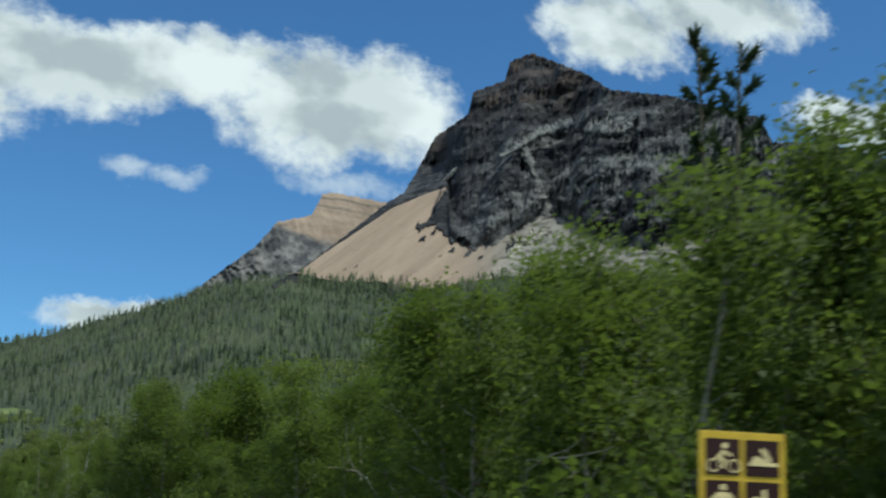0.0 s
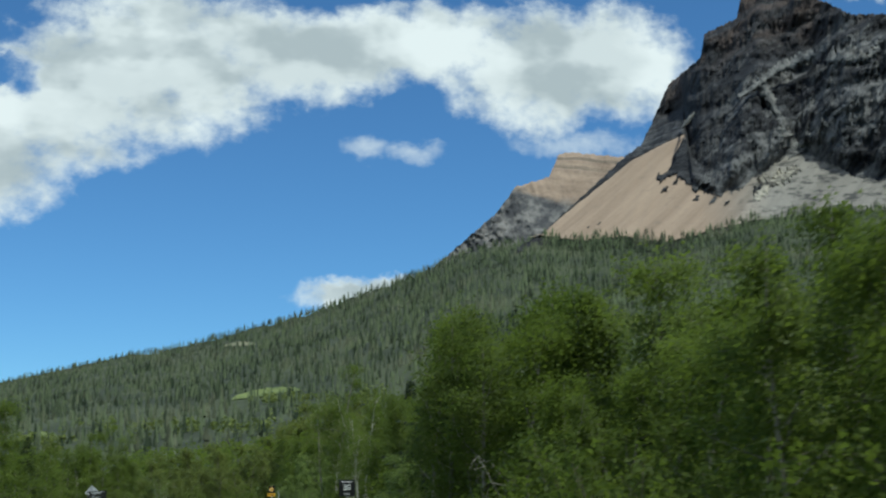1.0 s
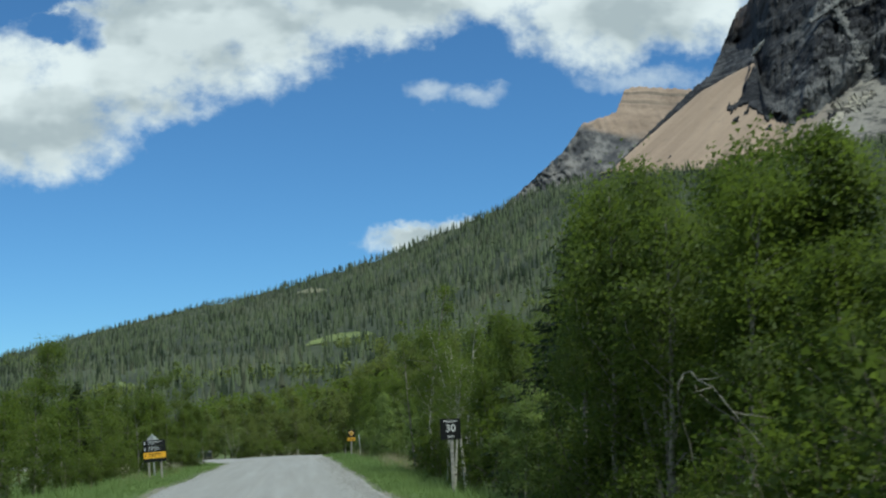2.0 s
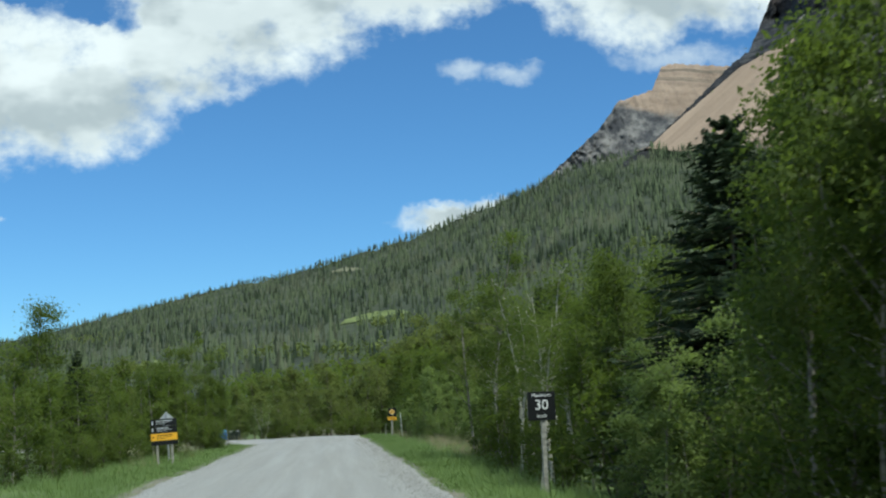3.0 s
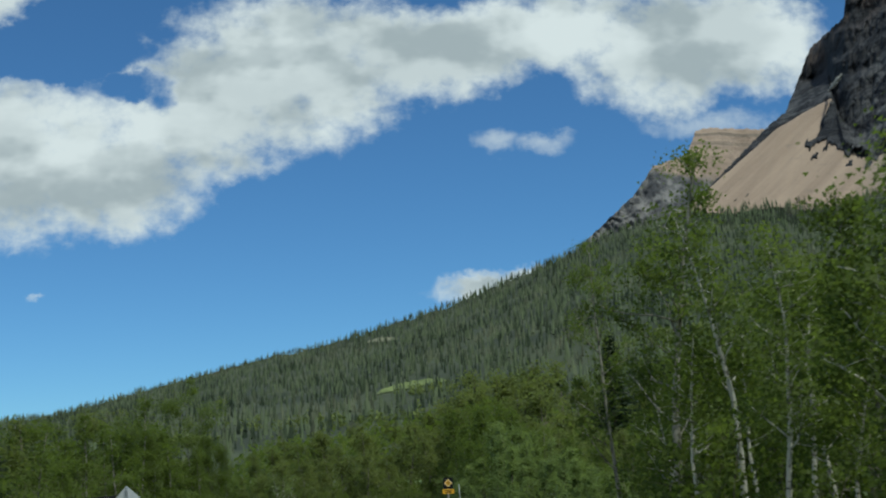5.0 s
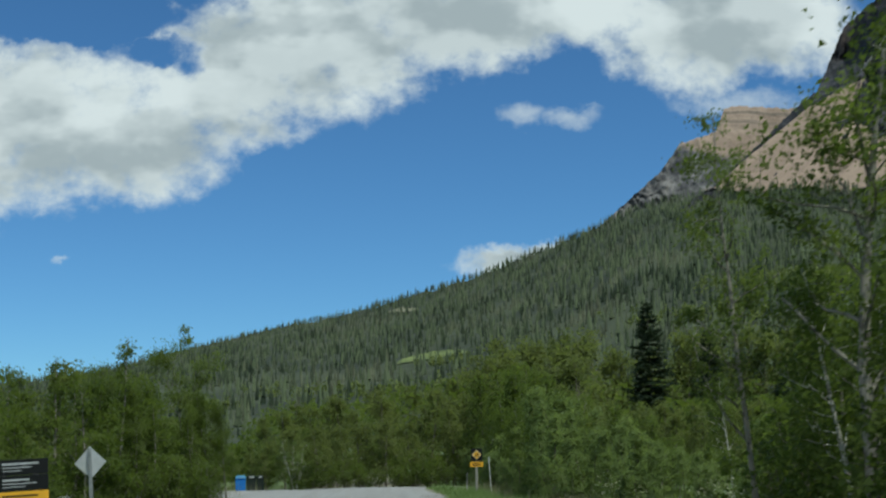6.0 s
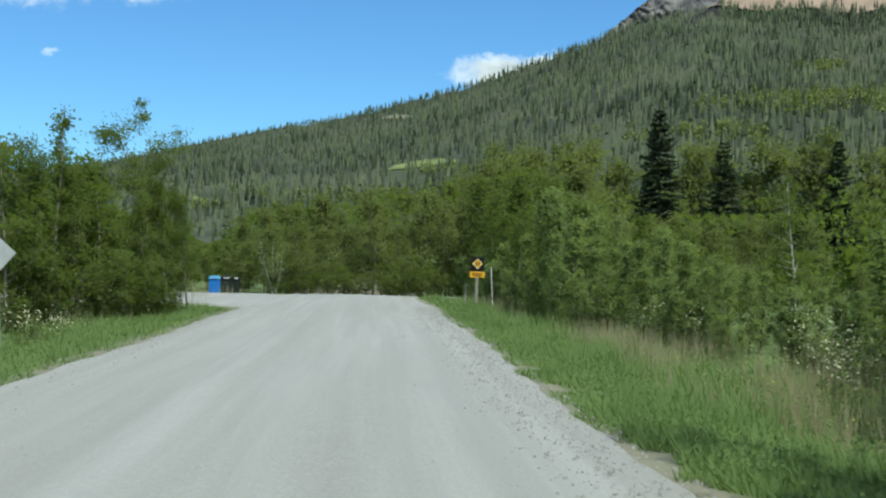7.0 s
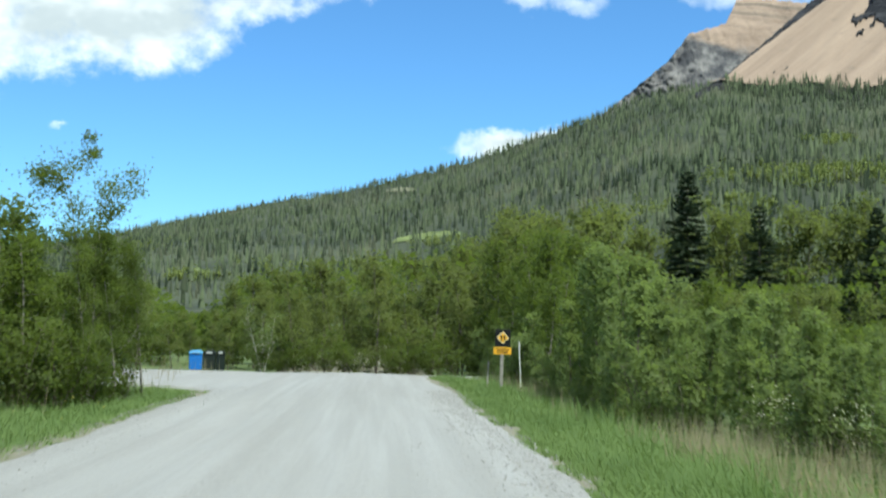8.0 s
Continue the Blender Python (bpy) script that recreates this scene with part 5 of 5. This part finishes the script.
# ---------------------------------------------------------------- signs and bins
M_POST = plain("weathered grey timber", (0.36, 0.34, 0.30), 0.85, 0.2, 14.0)
M_STEEL = plain("galvanised steel", (0.46, 0.47, 0.48), 0.45, 0.1, 9.0, 0.6)
M_ALU = plain("bare aluminium sheet", (0.60, 0.61, 0.62), 0.5, 0.06, 5.0, 0.35)
M_BLACK = plain("black sign face", (0.006, 0.0065, 0.007), 0.55)
M_WHITE = plain("white lettering", (0.78, 0.78, 0.76), 0.5, 0.03)
M_YELLOW = plain("yellow sign face", (0.80, 0.42, 0.03), 0.5, 0.05)
M_GOLD = plain("yellow sign frame", (0.62, 0.41, 0.045), 0.55, 0.08)
M_MAROON = plain("dark brown symbol panel", (0.03, 0.007, 0.007), 0.5, 0.1)
M_CREAM = plain("cream symbol", (0.80, 0.64, 0.34), 0.55, 0.05)
M_BLUE = plain("blue bin steel", (0.02, 0.16, 0.55), 0.5, 0.08)
M_LIGHTBLUE = plain("light blue bin lid", (0.16, 0.45, 0.80), 0.5, 0.08)
M_DARKBIN = plain("dark green bin steel", (0.013, 0.02, 0.016), 0.5, 0.1)
M_GREYLID = plain("pale grey bin lid", (0.55, 0.55, 0.53), 0.55, 0.1)


def writing(name, text, size, m, material, parent, align="CENTER"):
    """Raised lettering in the built-in font, facing -y."""
    cu = bpy.data.curves.new(name, "FONT")
    cu.body, cu.size, cu.extrude, cu.align_x, cu.align_y = text, size, 0.0015, align, "CENTER"
    tmp = bpy.data.objects.new(name, cu)
    scene.collection.objects.link(tmp)
    bpy.context.view_layer.update()
    me = bpy.data.meshes.new_from_object(tmp.evaluated_get(bpy.context.evaluated_depsgraph_get()))
    bpy.data.objects.remove(tmp)
    me.transform(m @ pose(0, 0, 0, 90))
    me.materials.append(material)
    ob = new(name, me)
    ob.parent = parent
    return ob


def at(x, y, z, turn=0.0, lean=0.0):
    return pose(x, y, z) @ pose(0, 0, 0, 0, 0, turn) @ pose(0, 0, 0, 0, lean, 0)


def speed_sign():
    x, y, c = 4.2, 52.6, 1.605
    g = float(land(x, y))
    s = thing("speed_sign", at(x, y, g, 4, 0), "black square speed limit sign on one grey timber post", "sign")
    mid = c - g
    part("panel", slab(rounded(0.57, 0.57, 0.02, cz=mid), 0.02, bevel=0.003), M_BLACK, s)
    part("post", block(0.09, 0.09, mid + 0.15, pose(0.03, 0.068, 0), 0.006), M_POST, s, "grey timber post")
    writing("word", "Maximum", 0.10, pose(0, -0.004, mid + 0.215), M_WHITE, s)
    writing("number", "30", 0.285, pose(0, -0.004, mid + 0.015), M_WHITE, s)
    writing("unit", "km/h", 0.10, pose(0, -0.004, mid - 0.20), M_WHITE, s)
    return s


def direction_sign():
    """A park direction board of three stacked panels, the lowest of them lettered with a yellow band."""
    x, y = -6.40, 77.6
    g = float(land(x, y))
    s = thing("direction_sign", at(x, y, g, 10, -2.5), "black and yellow direction board on two timber posts", "sign")
    for dx in (-0.28, 0.28):
        part("post", block(0.09, 0.09, 1.82, pose(dx, 0.07, 0), 0.006), M_POST, s, "grey timber post")
    for name, z, h, mat in (("upper_panel", 1.765, 0.27, M_BLACK), ("middle_panel", 1.485, 0.27, M_BLACK), ("yellow_panel", 1.205, 0.27, M_YELLOW), ("lower_panel", 0.98, 0.16, M_BLACK)):
        p = part(name, slab(rounded(1.0, h, 0.012, cz=z), 0.022, bevel=0.003), mat, s)
        ink = M_BLACK if mat is M_YELLOW else M_ALU
        for k in range(3 if name != "lower_panel" else 0):
            wide = {"upper_panel": (0.62, 0.5, 0.34), "middle_panel": (0.46, 0.58, 0.4), "yellow_panel": (0.6, 0.52, 0.3)}[name][k]
            part("text_bar", slab(rounded(wide, (0.03, 0.016, 0.012)[k], 0.005, cx=-0.28 + wide / 2, cz=z + (0.06, -0.005, -0.06)[k]), 0.003, pose(0, -0.003, 0)), ink, p)
        if name != "lower_panel":
            part("arrow", slab([(-0.44, z - 0.06), (-0.38, z + 0.0), (-0.44, z + 0.06)] if mat is M_YELLOW else [(-0.45, z - 0.07), (-0.40, z - 0.07), (-0.40, z + 0.07), (-0.45, z + 0.07)], 0.003, pose(0, -0.003, 0)), ink, p)
    return s


def diamond_sign():
    """A warning sign for the other direction, seen from its bare back."""
    x, y, c = -7.64, 88.66, 1.64
    g = float(land(x, y))
    s = thing("reversed_sign", at(x, y, g, -4, -3.6), "bare grey back of a diamond warning sign on a steel post", "sign")
    mid = c - g
    part("panel", slab([(-0.425, mid), (-0.385, mid - 0.04), (-0.04, mid - 0.385), (0.0, mid - 0.425), (0.04, mid - 0.385), (0.385, mid - 0.04), (0.425, mid), (0.385, mid + 0.04), (0.04, mid + 0.385), (0, mid + 0.425), (-0.04, mid + 0.385), (-0.385, mid + 0.04)], 0.006, pose(0, 0.0, 0)), M_ALU, s)
    post = part("post", block(0.09, 0.07, mid + 0.36, pose(0, -0.037, 0), 0.012), M_STEEL, s, "leaning galvanised post")
    for dz in (-0.2, 0.2):
        part("bolt", block(0.035, 0.03, 0.035, pose(0, -0.085, mid + dz), 0.006), M_STEEL, post)
    return s


def warning_sign():
    x, y, c = 4.0, 111.0, 1.56
    g = float(land(x, y))
    s = thing("warning_sign", at(x, y, g, 2, 1), "black warning sign with yellow diamond and yellow tab", "sign")
    mid = c - g
    part("post", block(0.1, 0.1, mid + 0.2, pose(0, 0.06, 0), 0.008), M_POST, s, "grey timber post")
    panel = part("panel", slab(rounded(0.50, 0.56, 0.02, cz=mid + 0.05), 0.012, bevel=0.002), M_BLACK, s)
    part("yellow_diamond", slab([(-0.205, mid + 0.06), (0, mid - 0.145), (0.205, mid + 0.06), (0, mid + 0.265)], 0.004, pose(0, -0.004, 0)), M_CREAM, panel, "cream rimmed diamond")
    part("diamond_face", slab([(-0.165, mid + 0.06), (0, mid - 0.105), (0.165, mid + 0.06), (0, mid + 0.225)], 0.003, pose(0, -0.007, 0)), M_YELLOW, panel, "yellow diamond face")
    for dx in (-0.05, 0.05):
        part("arrow", slab([(dx - 0.022, mid - 0.04), (dx + 0.022, mid - 0.04), (dx + 0.022, mid + 0.08), (dx + 0.05, mid + 0.08), (dx, mid + 0.15), (dx - 0.05, mid + 0.08), (dx - 0.022, mid + 0.08)], 0.004, pose(0, -0.011, 0)), M_BLACK, panel)
    tab = part("tab", slab(rounded(0.58, 0.22, 0.015, cz=mid - 0.36), 0.012, bevel=0.002), M_YELLOW, s, "yellow tab plate")
    for k in range(2):
        part("text_bar", slab(rounded(0.40 - 0.06 * k, 0.04, 0.01, cz=mid - 0.325 - 0.075 * k), 0.003, pose(0, -0.004, 0)), M_BLACK, tab)
    for k, dx in enumerate((-0.42, 0.68)):
        wide = (0.05, 0.03)[k]
        st = thing("marker_stake", at(x + dx, y + 0.3, float(land(x + dx, y)), 0, (2, -3)[k]), ("short grey timber stake in the verge", "slender white marker stake in the verge")[k], "stake", "verge stakes")
        part("shaft", block(wide, wide, (0.95, 1.75)[k], Matrix(), 0.006), (M_POST, M_WHITE)[k], st)
    return s


def symbol_sign():
    """Recreation symbols, two by two, in a yellow frame."""
    x, y, top = 4.92, 5.9, 2.34
    g = float(land(x, y))
    s = thing("recreation_sign", at(x, y, g, -14, 1), "yellow framed sign with four dark symbol panels", "sign")
    H, w = top - g, 0.66
    part("backing", slab(rounded(w, w + 0.03, 0.01, cz=H - w / 2), 0.02, bevel=0.003), M_GOLD, s, "yellow painted backing board")
    for dx in (-0.23, 0.23):
        part("post", block(0.09, 0.09, H - 0.05, pose(dx, 0.068, 0), 0.006), M_POST, s, "grey timber post")
    for i in range(2):
        for j in range(2):
            cx, cz = (-0.152, 0.152)[i], H - 0.172 - 0.304 * j
            p = part("symbol_panel", slab(rounded(0.262, 0.262, 0.008, cx=cx, cz=cz), 0.008, pose(0, -0.008, 0)), M_MAROON, s)

            def mark(outline):
                part("symbol_shape", slab([(cx + 0.95 * a, cz + 0.95 * b) for a, b in outline], 0.004, pose(0, -0.012, 0)), M_CREAM, p)

            def ring(x0, z0, r):
                n = 18
                for k in range(n):
                    a, b = 2 * math.pi * k / n, 2 * math.pi * (k + 1) / n
                    yield [(x0 + q * math.cos(t), z0 + q * math.sin(t)) for q, t in ((r, a), (r, b), (r * 0.78, b), (r * 0.78, a))]
            if (i, j) == (0, 0):
                for x0 in (-0.075, 0.085):
                    bm = bmesh.new()
                    for quad in ring(cx + x0, cz - 0.065, 0.05):
                        bm.faces.new([bm.verts.new((a, -0.012, b)) for a, b in quad])
                    part("symbol_wheel", bm, M_CREAM, p)
                mark([(-0.06, -0.01), (0.0, 0.055), (0.075, 0.015), (0.065, 0.0), (0.0, 0.03), (-0.01, -0.005), (0.03, -0.03), (0.0, -0.095), (-0.015, -0.09), (0.0, -0.035)])
                mark(disc(0.024, 14, 0.015, 0.085))
            elif (i, j) == (1, 0):
                mark([(-0.12, -0.06), (-0.06, 0.02), (0.0, 0.0), (0.04, -0.03), (0.12, -0.03), (0.12, -0.06)])
                mark([(-0.02, 0.06), (0.0, 0.085), (0.03, 0.06), (0.075, -0.02), (0.04, -0.025)])
            elif (i, j) == (0, 1):
                mark([(-0.05, -0.1), (-0.05, 0.02), (-0.1, -0.03), (-0.11, -0.01), (-0.04, 0.05), (0.04, 0.05), (0.11, -0.01), (0.1, -0.03), (0.05, 0.02), (0.05, -0.1), (0.01, -0.1), (0.0, -0.03), (-0.01, -0.1)])
                mark(disc(0.026, 14, 0.0, 0.085))
            else:
                mark([(-0.12, -0.1), (-0.11, 0.0), (-0.06, 0.03), (0.0, 0.01), (0.11, 0.01), (0.11, -0.02), (0.06, -0.02), (0.07, -0.1), (0.04, -0.1), (0.02, -0.02), (-0.06, -0.02), (-0.09, -0.1)])
                mark([(-0.005, 0.01), (-0.01, 0.07), (0.02, 0.09), (0.035, 0.01)])
    return s


def bin_unit(x, y, w, body, lid, label, bar=None):
    g = float(land(x, y)) - 0.02
    s = thing("waste_bin", at(x, y, g, 6), label, "bin", "bins at the junction")
    part("body", block(w, 0.8, 0.80, pose(0, 0, 0.06), 0.03), body, s)
    l = part("lid", slab([(-w / 2 - 0.02, 0.85), (w / 2 + 0.02, 0.85), (w / 2 + 0.02, 0.92), (w / 2 - 0.1, 1.02), (-w / 2 + 0.1, 1.02), (-w / 2 - 0.02, 0.92)], 0.86, pose(0, -0.43, 0), 0.01), lid, s, "sloping metal lid")
    part("handle", block(w * 0.5, 0.03, 0.03 if bar is None else 0.09, pose(0, -0.45, 0.87), 0.006), bar or M_STEEL, l)
    for dx in (-w / 2 + 0.08, w / 2 - 0.08):
        for dy in (-0.3, 0.3):
            part("foot", block(0.07, 0.07, 0.08, pose(dx, dy, 0), 0.006), M_STEEL, s)
    return s


speed_sign()
direction_sign()
diamond_sign()
warning_sign()
symbol_sign()
bin_unit(-8.88, 133.4, 0.62, M_BLUE, M_LIGHTBLUE, "blue steel recycling bin with light blue lid")
bin_unit(-8.23, 133.5, 0.6, M_DARKBIN, M_DARKBIN, "dark steel rubbish bin with a pale lid bar", M_GREYLID)
bin_unit(-7.70, 133.6, 0.42, M_DARKBIN, M_DARKBIN, "narrow dark rubbish bin beside the others", M_GREYLID)
